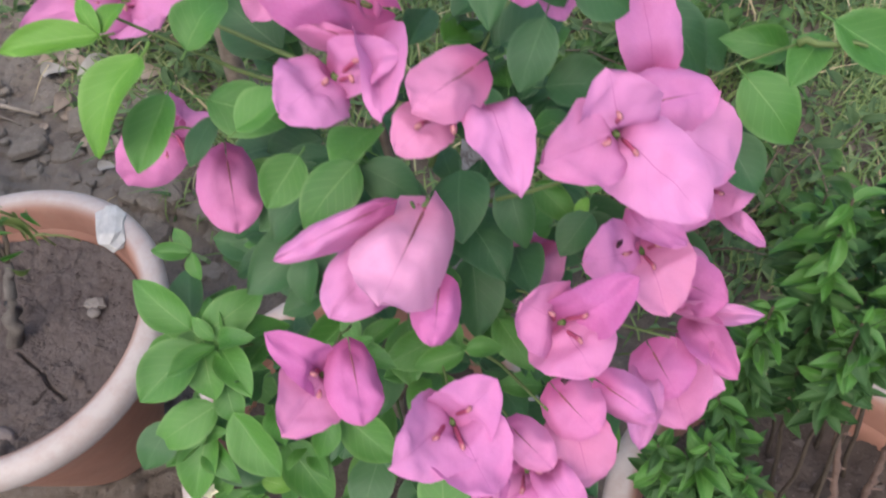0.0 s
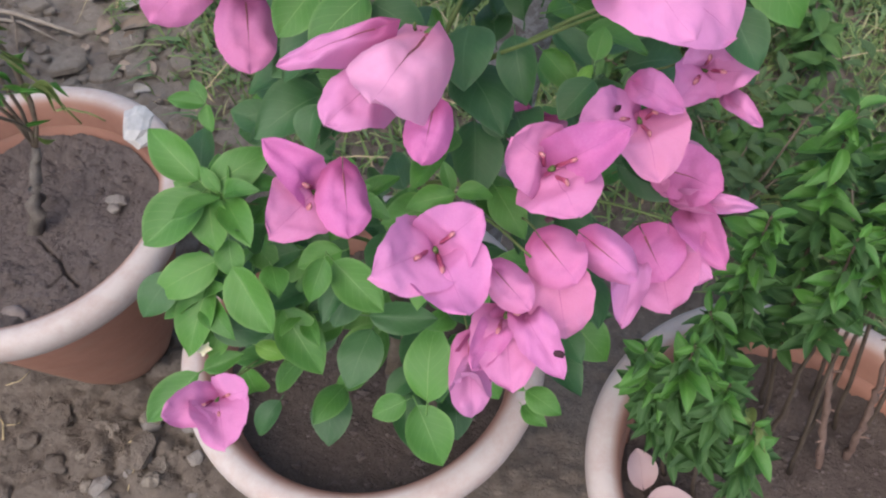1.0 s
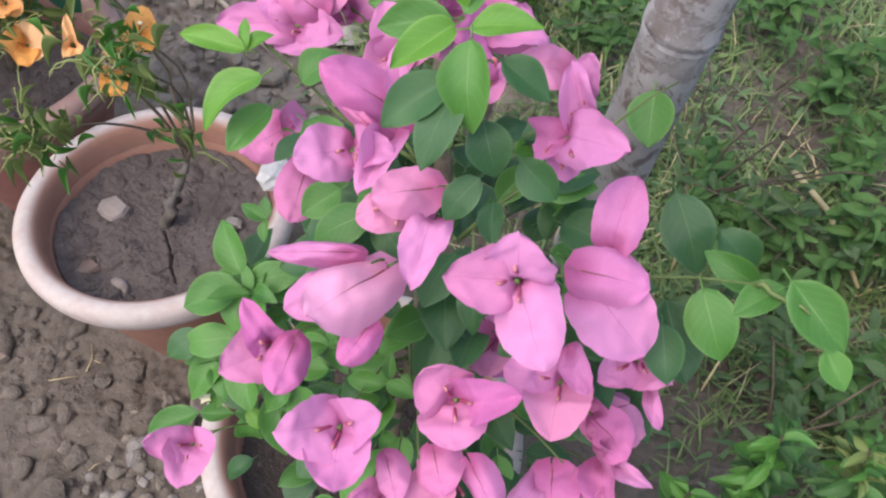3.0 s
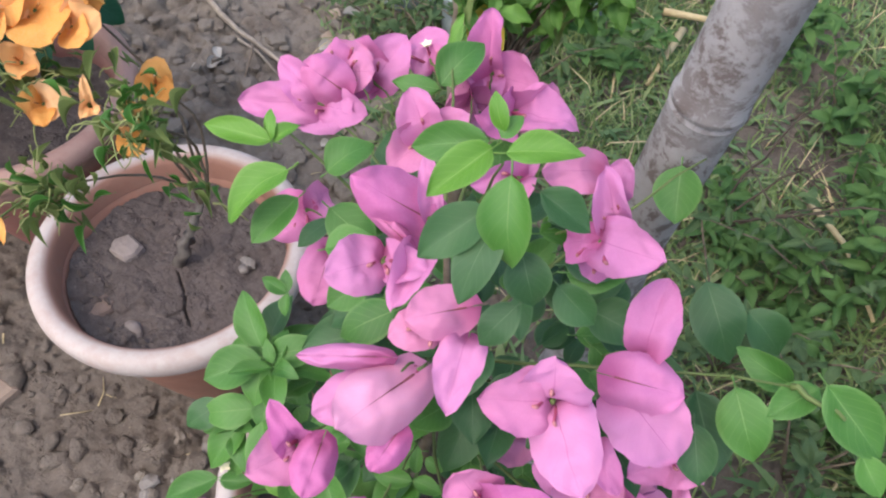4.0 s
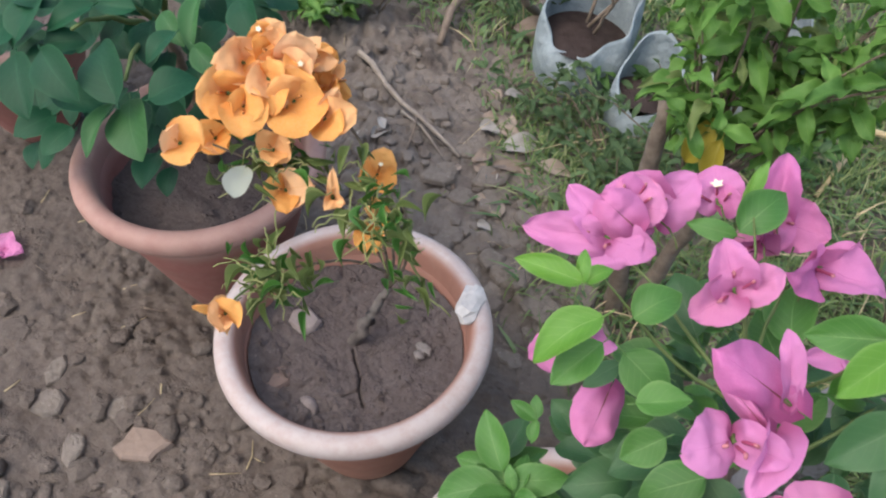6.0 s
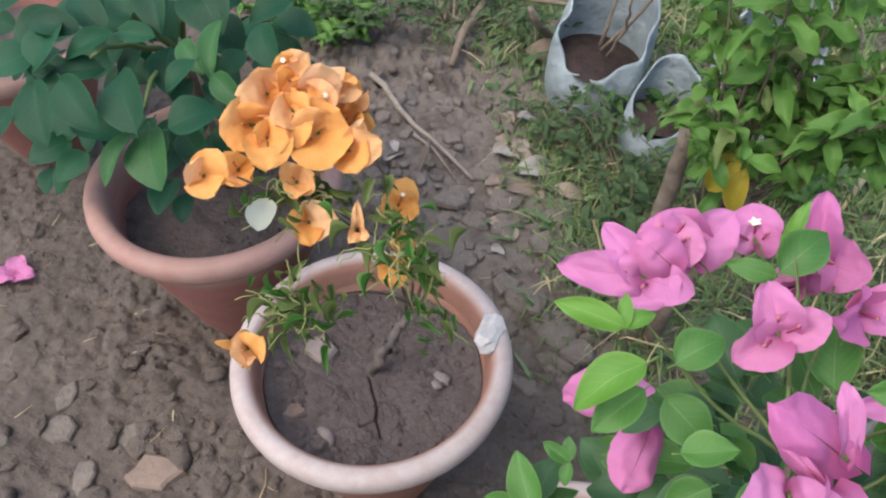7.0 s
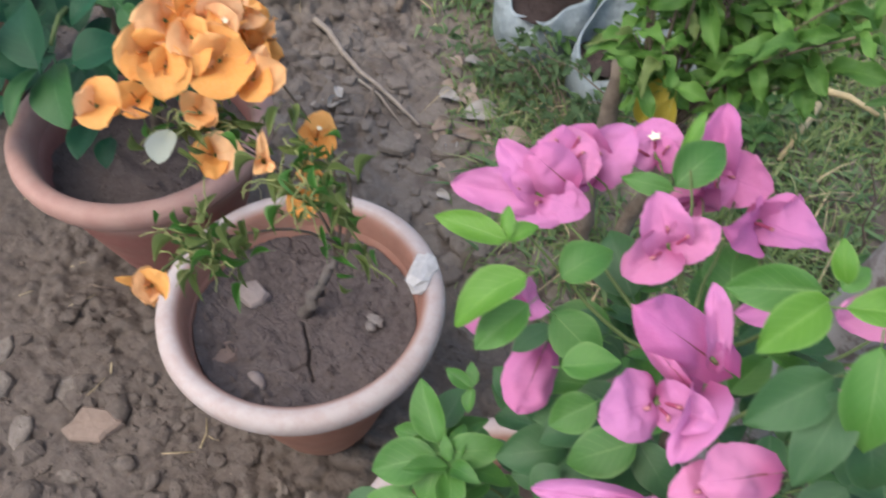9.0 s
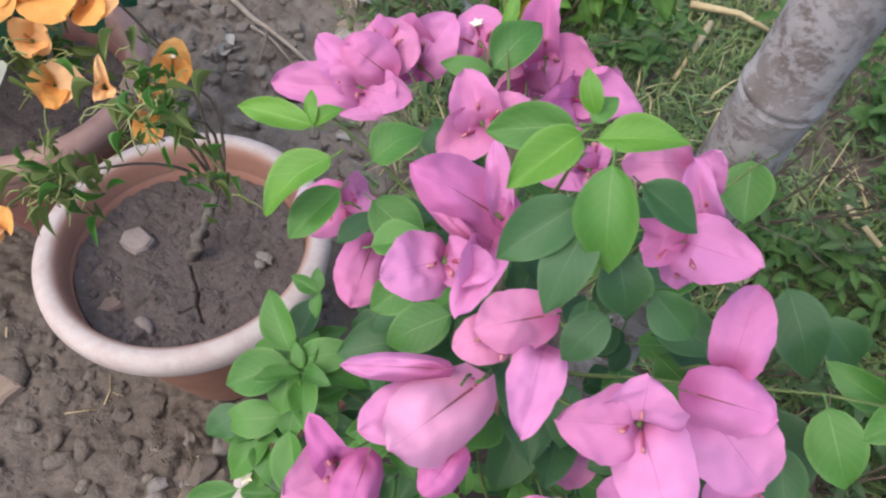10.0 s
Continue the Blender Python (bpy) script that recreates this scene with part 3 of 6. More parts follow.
ORANGE_FLORET_MESH = floret_mesh("floret", ORANGE_FLORET)


def star_mesh():
    verts, faces = [(0, 0, 0.2)], []
    for k in range(10):
        r = 1.0 if k % 2 == 0 else 0.55
        w = math.pi * k / 5
        verts.append((r * math.cos(w), r * math.sin(w), 0.32 if k % 2 == 0 else 0.2))
    verts += [(x * 0.5, y * 0.5, z - 0.5) for x, y, z in verts[1:]]
    for k in range(10):
        j = (k + 1) % 10
        faces.append((0, 1 + k, 1 + j))
        faces.append((1 + k, 11 + k, 11 + j, 1 + j))
    return mesh_of("star", verts, faces, STAR, smooth=False)


STAR_MESH = star_mesh()
TIP_MESH = mesh_of("floret_tip", *tube([(0, 0, 0), (0, 0.5, 0), (0, 1, 0)], [0.6, 1.0, 0.4], 6), BUD)
flower_count = [0]


def flower(plant, bracts, base, tips, stalk_to, material_stem, stars=0, floret=0.0125, fading=False):
    """Three bracts round three slender florets, on a thin stalk. Each bract: its tip, its width and, where known, the way its inner
    face looks, whether it is domed with its back outwards, and a foot of its own."""
    flower_count[0] += 1
    rng = random.Random(flower_count[0])
    b = Vector(base)
    ends = [Vector(t[0]) for t in tips]
    axis = sum((e - b for e in ends), Vector()).normalized()
    seen = [Vector(t[2]) for t in tips if len(t) > 2]
    throat = (axis * 0.6 + sum(seen, Vector()) / len(seen)).normalized() if seen else axis
    stalk = bent(b, Vector(stalk_to), (0, 0.002, 0.003), 6, 0.0006, flower_count[0])
    head = part_of("flower", mesh_of("stalk", *tube([b + axis * 0.004] + stalk, [0.0016, 0.0012] + [0.00065] * 6, 6), material_stem), plant)
    tube_mesh = FLORET_MESH if bracts is PINK_BRACTS else ORANGE_FLORET_MESH
    for i, (t, w, *facing) in enumerate(tips):
        own = Vector(facing[2]) if len(facing) > 2 else b
        d = (Vector(t) - own).normalized()
        face = Vector(facing[0]) if facing else axis - axis.dot(d) * d
        if face.length < 0.15:
            face = Vector((0, -0.5, 0.8))
        choice = FADING_BRACTS if fading and i == 0 else DOMED_BRACTS if facing and facing[1] else bracts
        part_of("bract", choice[rng.randrange(len(choice))], head, blade_frame(own, t, face, w))
        if i > 2 or (i > 0 and bracts is ORANGE_BRACTS):
            continue
        d = (Vector(t) - b).normalized()
        out = (throat * 0.8 + d * 0.55 + Vector([rng.uniform(-0.15, 0.15) for _ in range(3)])).normalized()
        size = floret * rng.uniform(0.8, 1.15)
        m = blade_frame(b + d * 0.004, b + d * 0.004 + out * size, face, size)
        fl = part_of("floret", tube_mesh, head, m)
        end = b + d * 0.004 + out * size
        if i < stars:
            q = out.to_track_quat("Z", "Y").to_matrix().to_4x4()
            part_of("star", STAR_MESH, fl, Matrix.Translation(end) @ q @ Matrix.Scale(0.0048 if bracts is PINK_BRACTS else 0.0030, 4), "open creamy white star")
        elif bracts is PINK_BRACTS:
            part_of("floret_tip", TIP_MESH, fl, blade_frame(end - out * 0.0006, end + out * 0.0014, face, 0.0012))
    return head


pink_plant = base_at("bougainvillea_plant", 0.085, 0.475, 0.205, "bougainvillea bush with magenta-pink bracts and glossy green leaves in a pot", "flowering plant", "bougainvilleas")
SPINE = [Vector(p) for p in ((0.085, 0.470, 0.195), (0.10, 0.485, 0.32), (0.125, 0.475, 0.45), (0.14, 0.47, 0.58), (0.12, 0.50, 0.68))]


def toward_spine(p, share=0.5, low=0.06):
    """A point between p and the bush's middle, somewhat lower."""
    p = Vector(p)
    near = min(SPINE, key=lambda s: (s - p - Vector((0, 0, -low))).length)
    return p.lerp(near, share)


def pink_flower(base, *tips, stars=0, fading=False):
    b = Vector(base)
    away = b - sum((Vector(t[0]) for t in tips), Vector()) / len(tips)
    away.normalize()
    return flower(pink_plant, PINK_BRACTS, base, tips, b + (toward_spine(base) - b).normalized() * 0.03 + Vector((0, 0.006, -0.004)), GREEN_STEM, stars, fading=fading)


leaf_count = [0]


def leaf_on(plant, meshes, base, tip, ratio, face=None, jitter=0.25):
    leaf_count[0] += 1
    rng = random.Random(1000 + leaf_count[0])
    face = Vector(face or (-0.02, -0.45, 0.85)) + Vector([rng.uniform(-jitter, jitter) for _ in range(3)])
    size = (Vector(tip) - Vector(base)).length
    return part_of("leaf", meshes[rng.randrange(len(meshes))], plant, blade_frame(base, tip, face, size * ratio))


def pink_leaf(base, tip, ratio, shade):
    return leaf_on(pink_plant, LEAF_SETS[shade], base, tip, ratio)


for i in range(4):
    a, b = SPINE[i], SPINE[i + 1]
    branch("stem", pink_plant, a, b, (0.004, -0.003, 0), 0.0075 - 0.0014 * i, 0.0062 - 0.0014 * i, WOOD_STEM, 6, 0.001, i)


def twig(a, b, sag=(0, 0, 0.01), r=0.0011):
    branch("branch", pink_plant, a, b, sag, r * 1.5, r * 0.6, GREEN_STEM, 7, 0.0015, leaf_count[0] + flower_count[0], 6)


pink_flower((0.118, 0.358, 0.636), ((0.110, 0.327, 0.647), 0.032, (0.64, 0.12, 0.76), 0), ((0.104, 0.358, 0.667), 0.021, (0.77, -0.55, 0.33), 0), ((0.139, 0.334, 0.638), 0.025, (-0.31, 0.16, -0.94), 1, (0.131, 0.362, 0.646)))
pink_flower((0.173, 0.346, 0.620), ((0.152, 0.318, 0.637), 0.036, (0.67, -0.05, 0.74), 0), ((0.193, 0.312, 0.621), 0.037, (0.03, 0.04, 1.00), 0), ((0.192, 0.353, 0.639), 0.031, (-0.24, -0.82, 0.52), 0))
pink_flower((0.235, 0.417, 0.726), ((0.211, 0.392, 0.738), 0.032, (0.66, -0.34, 0.66), 0), ((0.267, 0.386, 0.716), 0.034, (-0.12, -0.42, 0.90), 0), ((0.232, 0.417, 0.754), 0.035, (0.36, -0.93, 0.07), 0))
pink_flower((0.258, 0.482, 0.687), ((0.250, 0.513, 0.719), 0.028, (-0.01, -0.62, 0.79), 0, (0.257, 0.482, 0.695)), ((0.284, 0.473, 0.689), 0.033, (-0.21, 0.45, -0.87), 1, (0.250, 0.461, 0.692)), ((0.298, 0.452, 0.661), 0.043, (0.19, -0.58, 0.79), 0, (0.256, 0.464, 0.680)))
pink_flower((0.173, 0.413, 0.741), ((0.164, 0.399, 0.755), 0.026, (-0.34, 0.35, -0.87), 1, (0.184, 0.420, 0.755)), ((0.158, 0.394, 0.741), 0.022, (0.37, -0.27, 0.89), 0), ((0.201, 0.377, 0.745), 0.023, (-0.01, 0.06, 1.00), 0, (0.189, 0.414, 0.742)))
pink_flower((0.132, 0.427, 0.744), ((0.120, 0.398, 0.756), 0.031, (0.66, 0.05, 0.75), 0), ((0.153, 0.404, 0.747), 0.019, (0.20, 0.03, 0.98), 0, (0.146, 0.441, 0.747)), ((0.159, 0.425, 0.756), 0.021, (-0.38, -0.57, 0.73), 0))
pink_flower((0.144, 0.453, 0.754), ((0.104, 0.441, 0.776), 0.029, (-0.53, 0.50, -0.68), 1), ((0.126, 0.474, 0.775), 0.012, (0.28, -0.55, 0.79), 0), ((0.109, 0.440, 0.764), 0.010, (-0.26, 0.51, -0.82), 1, (0.138, 0.437, 0.752)))
pink_flower((0.163, 0.415, 0.684), ((0.150, 0.357, 0.696), 0.040, (-0.38, -0.12, -0.92), 1, (0.161, 0.408, 0.684)), ((0.167, 0.360, 0.660), 0.021, (-0.18, 0.44, -0.88), 1, (0.169, 0.382, 0.671)), ((0.104, 0.382, 0.687), 0.014, (-0.14, 0.46, -0.88), 1, (0.142, 0.403, 0.692)), ((0.127, 0.364, 0.674), 0.030, (-0.36, 0.17, -0.92), 1, (0.148, 0.401, 0.673)), fading=True)
pink_flower((0.219, 0.390, 0.628), ((0.251, 0.398, 0.651), 0.026, (-0.26, -0.73, 0.64), 0), ((0.201, 0.387, 0.653), 0.035, (0.70, -0.58, 0.42), 0), ((0.234, 0.363, 0.632), 0.040, (-0.14, 0.04, 0.99), 0))
pink_flower((0.260, 0.442, 0.611), ((0.231, 0.424, 0.626), 0.034, (0.60, -0.38, 0.70), 0), ((0.271, 0.408, 0.610), 0.040, (-0.09, -0.06, 0.99), 0), ((0.279, 0.433, 0.626), 0.018, (-0.39, -0.24, 0.89), 0, (0.256, 0.456, 0.622)))
pink_flower((0.227, 0.367, 0.585), ((0.238, 0.351, 0.596), 0.029, (0.12, 0.44, -0.89), 1, (0.220, 0.368, 0.602)), ((0.266, 0.364, 0.585), 0.022, (-0.16, 0.67, -0.73), 1, (0.242, 0.373, 0.599)), ((0.236, 0.335, 0.571), 0.032, (0.02, -0.62, 0.79), 0, (0.227, 0.361, 0.592)))
pink_flower((0.206, 0.341, 0.577), ((0.218, 0.335, 0.594), 0.020, (0.04, 0.44, -0.90), 1, (0.200, 0.350, 0.600)), ((0.194, 0.306, 0.582), 0.017, (0.27, 0.05, 0.96), 0), ((0.213, 0.303, 0.579), 0.035, (-0.07, 0.04, 1.00), 0), ((0.234, 0.307, 0.590), 0.020, (-0.33, -0.01, 0.94), 0, (0.216, 0.337, 0.584)))
pink_flower((0.285, 0.422, 0.520), ((0.288, 0.401, 0.528), 0.037, (0.15, 0.50, -0.85), 1, (0.274, 0.422, 0.539)), ((0.292, 0.386, 0.521), 0.044, (-0.28, -0.03, 0.96), 0), ((0.266, 0.373, 0.525), 0.021, (-0.04, -0.08, 1.00), 0, (0.271, 0.415, 0.528)), ((0.309, 0.403, 0.534), 0.027, (-0.64, -0.29, 0.71), 0))
pink_flower((0.299, 0.438, 0.526), ((0.331, 0.437, 0.555), 0.013, (-0.52, -0.52, 0.68), 0, (0.292, 0.452, 0.537)), ((0.319, 0.410, 0.534), 0.023, (-0.42, -0.18, 0.89), 0, (0.300, 0.447, 0.532)), ((0.296, 0.411, 0.530), 0.021, (-0.07, 0.15, 0.99), 0))
pink_flower((0.291, 0.478, 0.613), ((0.279, 0.452, 0.617), 0.026, (0.39, -0.03, 0.92), 0), ((0.314, 0.465, 0.626), 0.029, (-0.62, -0.45, 0.64), 0), ((0.292, 0.478, 0.637), 0.025, (-0.05, -1.00, 0.02), 0), ((0.321, 0.446, 0.607), 0.011, (-0.41, -0.14, 0.90), 0, (0.305, 0.470, 0.603)))
pink_flower((0.031, 0.326, 0.452), ((0.009, 0.302, 0.475), 0.027, (0.73, -0.02, 0.68), 0), ((0.047, 0.294, 0.456), 0.035, (0.14, 0.18, 0.97), 0), ((0.054, 0.330, 0.465), 0.028, (-0.34, -0.58, 0.74), 0))
pink_flower((0.024, 0.483, 0.650), ((-0.003, 0.463, 0.628), 0.034, (0.25, -0.85, 0.47), 0), ((0.023, 0.506, 0.644), 0.025, (0.68, 0.19, 0.70), 0), ((0.059, 0.440, 0.620), 0.033, (-0.44, 0.48, -0.76), 1, (0.053, 0.469, 0.642)))
pink_flower((0.212, 0.505, 0.732), ((0.245, 0.497, 0.749), 0.031, (-0.47, -0.62, 0.63), 0), ((0.193, 0.507, 0.714), 0.023, (-0.48, -0.76, 0.44), 0), ((0.218, 0.500, 0.706), 0.020, (0.27, -0.93, 0.23), 0))
pink_flower((0.215, 0.520, 0.731), ((0.200, 0.524, 0.763), 0.020, (0.38, -0.88, 0.29), 0), ((0.171, 0.510, 0.756), 0.024, (0.62, -0.36, 0.70), 0, (0.195, 0.535, 0.747)), ((0.209, 0.532, 0.768), 0.019, (0.04, -1.00, 0.09), 0, (0.206, 0.529, 0.740)))
pink_flower((0.084, 0.536, 0.705), ((0.065, 0.545, 0.730), 0.028, (0.43, -0.71, 0.56), 0), ((0.073, 0.509, 0.697), 0.028, (0.38, -0.39, 0.84), 0), ((0.103, 0.552, 0.722), 0.025, (0.11, -0.78, 0.61), 0))
pink_flower((-0.001, 0.538, 0.685), ((-0.045, 0.505, 0.693), 0.028, (0.48, -0.46, 0.75), 0), ((-0.038, 0.541, 0.707), 0.024, (0.36, -0.61, 0.71), 0), ((0.015, 0.525, 0.678), 0.040, (0.03, -0.43, 0.90), 0), ((0.029, 0.543, 0.689), 0.027, (0.01, -0.66, 0.75), 0), ((-0.016, 0.541, 0.713), 0.032, (-0.46, 0.60, -0.66), 1, (0.010, 0.546, 0.698)))
pink_flower((0.009, 0.581, 0.676), ((0.018, 0.605, 0.705), 0.035, (0.18, -0.79, 0.58), 0), ((-0.025, 0.589, 0.688), 0.041, (0.14, -0.62, 0.77), 0), ((-0.003, 0.571, 0.679), 0.024, (0.58, -0.42, 0.70), 0))
pink_flower((0.036, 0.611, 0.685), ((0.021, 0.628, 0.698), 0.035, (0.07, -0.57, 0.82), 0), ((0.047, 0.616, 0.696), 0.024, (-0.08, -0.87, 0.48), 0), ((0.023, 0.602, 0.689), 0.020, (0.55, -0.50, 0.67), 0), stars=1)
pink_flower((0.070, 0.634, 0.675), ((0.055, 0.657, 0.711), 0.026, (0.17, -0.80, 0.58), 0), ((0.105, 0.635, 0.682), 0.035, (-0.12, -0.73, 0.68), 0), ((0.077, 0.612, 0.662), 0.029, (0.05, -0.50, 0.87), 0))
pink_flower((0.154, 0.526, 0.724), ((0.139, 0.501, 0.733), 0.020, (0.68, -0.15, 0.72), 0), ((0.161, 0.504, 0.728), 0.018, (-0.05, 0.16, 0.99), 0), ((0.149, 0.548, 0.720), 0.013, (0.04, 0.18, 0.98), 0))
pink_flower((-0.001, 0.562, 0.696), ((-0.023, 0.564, 0.699), 0.033, (0.03, -0.62, 0.78), 0), ((-0.002, 0.582, 0.707), 0.033, (0.24, -0.45, 0.86), 0), ((0.020, 0.567, 0.703), 0.027, (-0.03, -0.74, 0.67), 0))
pink_flower((0.079, 0.644, 0.669), ((0.084, 0.653, 0.687), 0.032, (0.02, -0.89, 0.45), 0), ((0.089, 0.629, 0.661), 0.032, (-0.08, -0.47, 0.88), 0), ((0.062, 0.627, 0.664), 0.030, (0.30, -0.53, 0.79), 0))
pink_flower((0.189, 0.338, 0.550), ((0.194, 0.308, 0.524), 0.022), ((0.190, 0.306, 0.574), 0.020), ((0.197, 0.340, 0.511), 0.020))
pink_flower((0.279, 0.462, 0.552), ((0.314, 0.476, 0.538), 0.034), ((0.310, 0.440, 0.563), 0.034), ((0.274, 0.492, 0.526), 0.034))
pink_flower((0.207, 0.460, 0.584), ((0.207, 0.423, 0.600), 0.034), ((0.218, 0.468, 0.546), 0.034), ((0.189, 0.488, 0.563), 0.034))
pink_flower((0.110, 0.594, 0.695), ((0.153, 0.605, 0.692), 0.034), ((0.104, 0.561, 0.716), 0.034), ((0.128, 0.629, 0.688), 0.034))
pink_flower((0.073, 0.603, 0.684), ((0.051, 0.615, 0.654), 0.034), ((0.083, 0.607, 0.646), 0.034), ((0.055, 0.599, 0.649), 0.034))

# leaves of the crown
pink_leaf((0.183, 0.434, 0.811), (0.167, 0.406, 0.798), 0.60, 0)
pink_leaf((0.190, 0.439, 0.831), (0.204, 0.416, 0.805), 0.58, 1)
pink_leaf((0.190, 0.431, 0.812), (0.191, 0.398, 0.794), 0.51, 0)
pink_leaf((0.202, 0.432, 0.798), (0.216, 0.421, 0.781), 0.82, 0)
pink_leaf((0.199, 0.450, 0.817), (0.222, 0.453, 0.803), 0.60, 0)
pink_leaf((0.164, 0.465, 0.813), (0.134, 0.450, 0.805), 0.55, 1)
pink_leaf((0.168, 0.461, 0.814), (0.157, 0.428, 0.808), 0.53, 2)
pink_leaf((0.175, 0.463, 0.814), (0.205, 0.476, 0.820), 0.46, 2)
pink_leaf((0.170, 0.468, 0.820), (0.161, 0.473, 0.834), 0.55, 2)
pink_leaf((0.170, 0.466, 0.818), (0.174, 0.477, 0.824), 0.71, 1)
pink_leaf((0.208, 0.421, 0.776), (0.200, 0.403, 0.761), 0.67, 0)
pink_leaf((0.218, 0.440, 0.776), (0.238, 0.439, 0.763), 0.77, 0)

pink_leaf((0.063, 0.582, 0.703), (0.073, 0.616, 0.720), .7, 1)
pink_leaf((0.063, 0.579, 0.701), (0.035, 0.566, 0.704), .45, 1)
pink_leaf((0.056, 0.602, 0.698), (0.054, 0.617, 0.732), .3, 2)
pink_leaf((0.051, 0.480, 0.707), (0.064, 0.506, 0.718), .8, 1)
pink_leaf((0.021, 0.468, 0.726), (-0.016, 0.454, 0.731), .4, 2)
pink_leaf((0.023, 0.469, 0.726), (0.030, 0.484, 0.732), .6, 2)
pink_leaf((0.022, 0.468, 0.726), (0.012, 0.480, 0.737), .5, 2)
pink_leaf((0.042, 0.457, 0.724), (0.023, 0.420, 0.708), .55, 2)
pink_leaf((0.046, 0.457, 0.702), (0.036, 0.425, 0.687), .6, 1)
pink_leaf((0.054, 0.474, 0.681), (0.089, 0.472, 0.667), .75, 1)
pink_leaf((0.054, 0.473, 0.670), (0.043, 0.451, 0.661), .55, 0)
pink_leaf((0.124, 0.446, 0.672), (0.107, 0.416, 0.660), .55, 1)
pink_leaf((0.331, 0.531, 0.658), (0.298, 0.528, 0.668), .55, 1)
pink_leaf((0.343, 0.528, 0.670), (0.326, 0.502, 0.661), .6, 1)
pink_leaf((0.306, 0.507, 0.664), (0.333, 0.485, 0.640), .7, 1)
pink_leaf((0.345, 0.525, 0.681), (0.385, 0.514, 0.659), .6, 1)
pink_leaf((0.265, 0.568, 0.658), (0.299, 0.542, 0.630), .65, 0)
pink_leaf((0.294, 0.605, 0.602), (0.329, 0.603, 0.577), .7, 0)
pink_leaf((0.289, 0.518, 0.623), (0.321, 0.490, 0.594), .7, 0)
pink_leaf((0.376, 0.510, 0.660), (0.394, 0.500, 0.648), .7, 1)
pink_leaf((0.011, 0.426, 0.541), (-0.023, 0.447, 0.559), .55, 1)
pink_leaf((0.018, 0.423, 0.538), (0.052, 0.449, 0.549), .55, 1)
pink_leaf((0.015, 0.419, 0.536), (-0.016, 0.388, 0.521), .7, 1)
pink_leaf((0.019, 0.419, 0.535), (0.026, 0.392, 0.517), .75, 1)
pink_leaf((0.002, 0.443, 0.523), (-0.004, 0.476, 0.533), .7, 0)
pink_leaf((0.020, 0.397, 0.498), (-0.017, 0.373, 0.488), .6, 1)
pink_leaf((0.029, 0.405, 0.511), (0.035, 0.386, 0.498), .8, 1)
pink_leaf((0.034, 0.391, 0.502), (0.062, 0.362, 0.479), .62, 1)
pink_leaf((0.011, 0.395, 0.476), (0.001, 0.351, 0.450), .5, 1)
pink_leaf((0.007, 0.353, 0.430), (0.032, 0.366, 0.435), .5, 1)
pink_leaf((0.017, 0.380, 0.449), (0.011, 0.357, 0.435), .6, 1)
pink_leaf((0.036, 0.375, 0.431), (0.058, 0.372, 0.426), .6, 2)
pink_leaf((0.053, 0.394, 0.450), (0.084, 0.363, 0.425), .6, 1)
pink_leaf((0.116, 0.406, 0.422), (0.095, 0.370, 0.402), .72, 1)
pink_leaf((0.158, 0.348, 0.441), (0.156, 0.390, 0.468), .66, 1)
pink_leaf((0.141, 0.356, 0.418), (0.120, 0.344, 0.413), .75, 1)
pink_leaf((0.144, 0.368, 0.382), (0.166, 0.336, 0.358), .75, 1)
pink_leaf((-0.002, 0.355, 0.417), (-0.032, 0.322, 0.401), .5, 1)
pink_leaf((0.048, 0.356, 0.386), (0.035, 0.333, 0.374), .6, 0)
pink_leaf((0.106, 0.370, 0.560), (0.101, 0.349, 0.548), .6, 1)
pink_leaf((0.110, 0.373, 0.553), (0.139, 0.355, 0.537), .62, 1)
pink_leaf((0.095, 0.433, 0.609), (0.092, 0.413, 0.597), .8, 0)
pink_leaf((0.176, 0.382, 0.612), (0.153, 0.374, 0.610), .5, 1)
pink_leaf((0.177, 0.383, 0.612), (0.194, 0.386, 0.611), .6, 1)
pink_leaf((0.173, 0.390, 0.603), (0.167, 0.402, 0.612), .5, 1)
pink_leaf((0.181, 0.434, 0.609), (0.203, 0.432, 0.604), .6, 0)
pink_leaf((0.235, 0.454, 0.623), (0.220, 0.435, 0.614), .75, 0)
pink_leaf((0.195, 0.456, 0.646), (0.203, 0.429, 0.628), .6, 0)
pink_leaf((0.013, 0.459, 0.571), (-0.009, 0.458, 0.574), .5, 1)
pink_leaf((0.014, 0.459, 0.571), (0.019, 0.446, 0.562), .6, 1)
pink_leaf((0.013, 0.460, 0.572), (0.003, 0.470, 0.580), .6, 1)
pink_leaf((0.129, 0.437, 0.681), (0.106, 0.412, 0.666), .7, 1)
pink_leaf((0.100, 0.448, 0.672), (0.086, 0.427, 0.660), .8, 1)
pink_leaf((0.130, 0.443, 0.671), (0.157, 0.433, 0.661), .7, 0)
pink_leaf((0.081, 0.439, 0.700), (0.104, 0.455, 0.708), .7, 1)
pink_leaf((0.127, 0.364, 0.514), (0.165, 0.369, 0.511), .5, 0)
pink_leaf((0.228, 0.454, 0.620), (0.234, 0.463, 0.625), .6, 2)
pink_leaf((0.235, 0.462, 0.629), (0.238, 0.477, 0.638), .7, 1)
pink_leaf((0.296, 0.483, 0.650), (0.313, 0.460, 0.633), .7, 0)
pink_leaf((0.013, 0.372, 0.455), (0.048, 0.378, 0.446), .6, 0)
pink_leaf((0.160, 0.419, 0.548), (0.175, 0.420, 0.544), .7, 1)
pink_leaf((0.155, 0.420, 0.551), (0.129, 0.403, 0.550), .7, 1)
pink_leaf((0.174, 0.408, 0.496), (0.192, 0.400, 0.484), .9, 0)
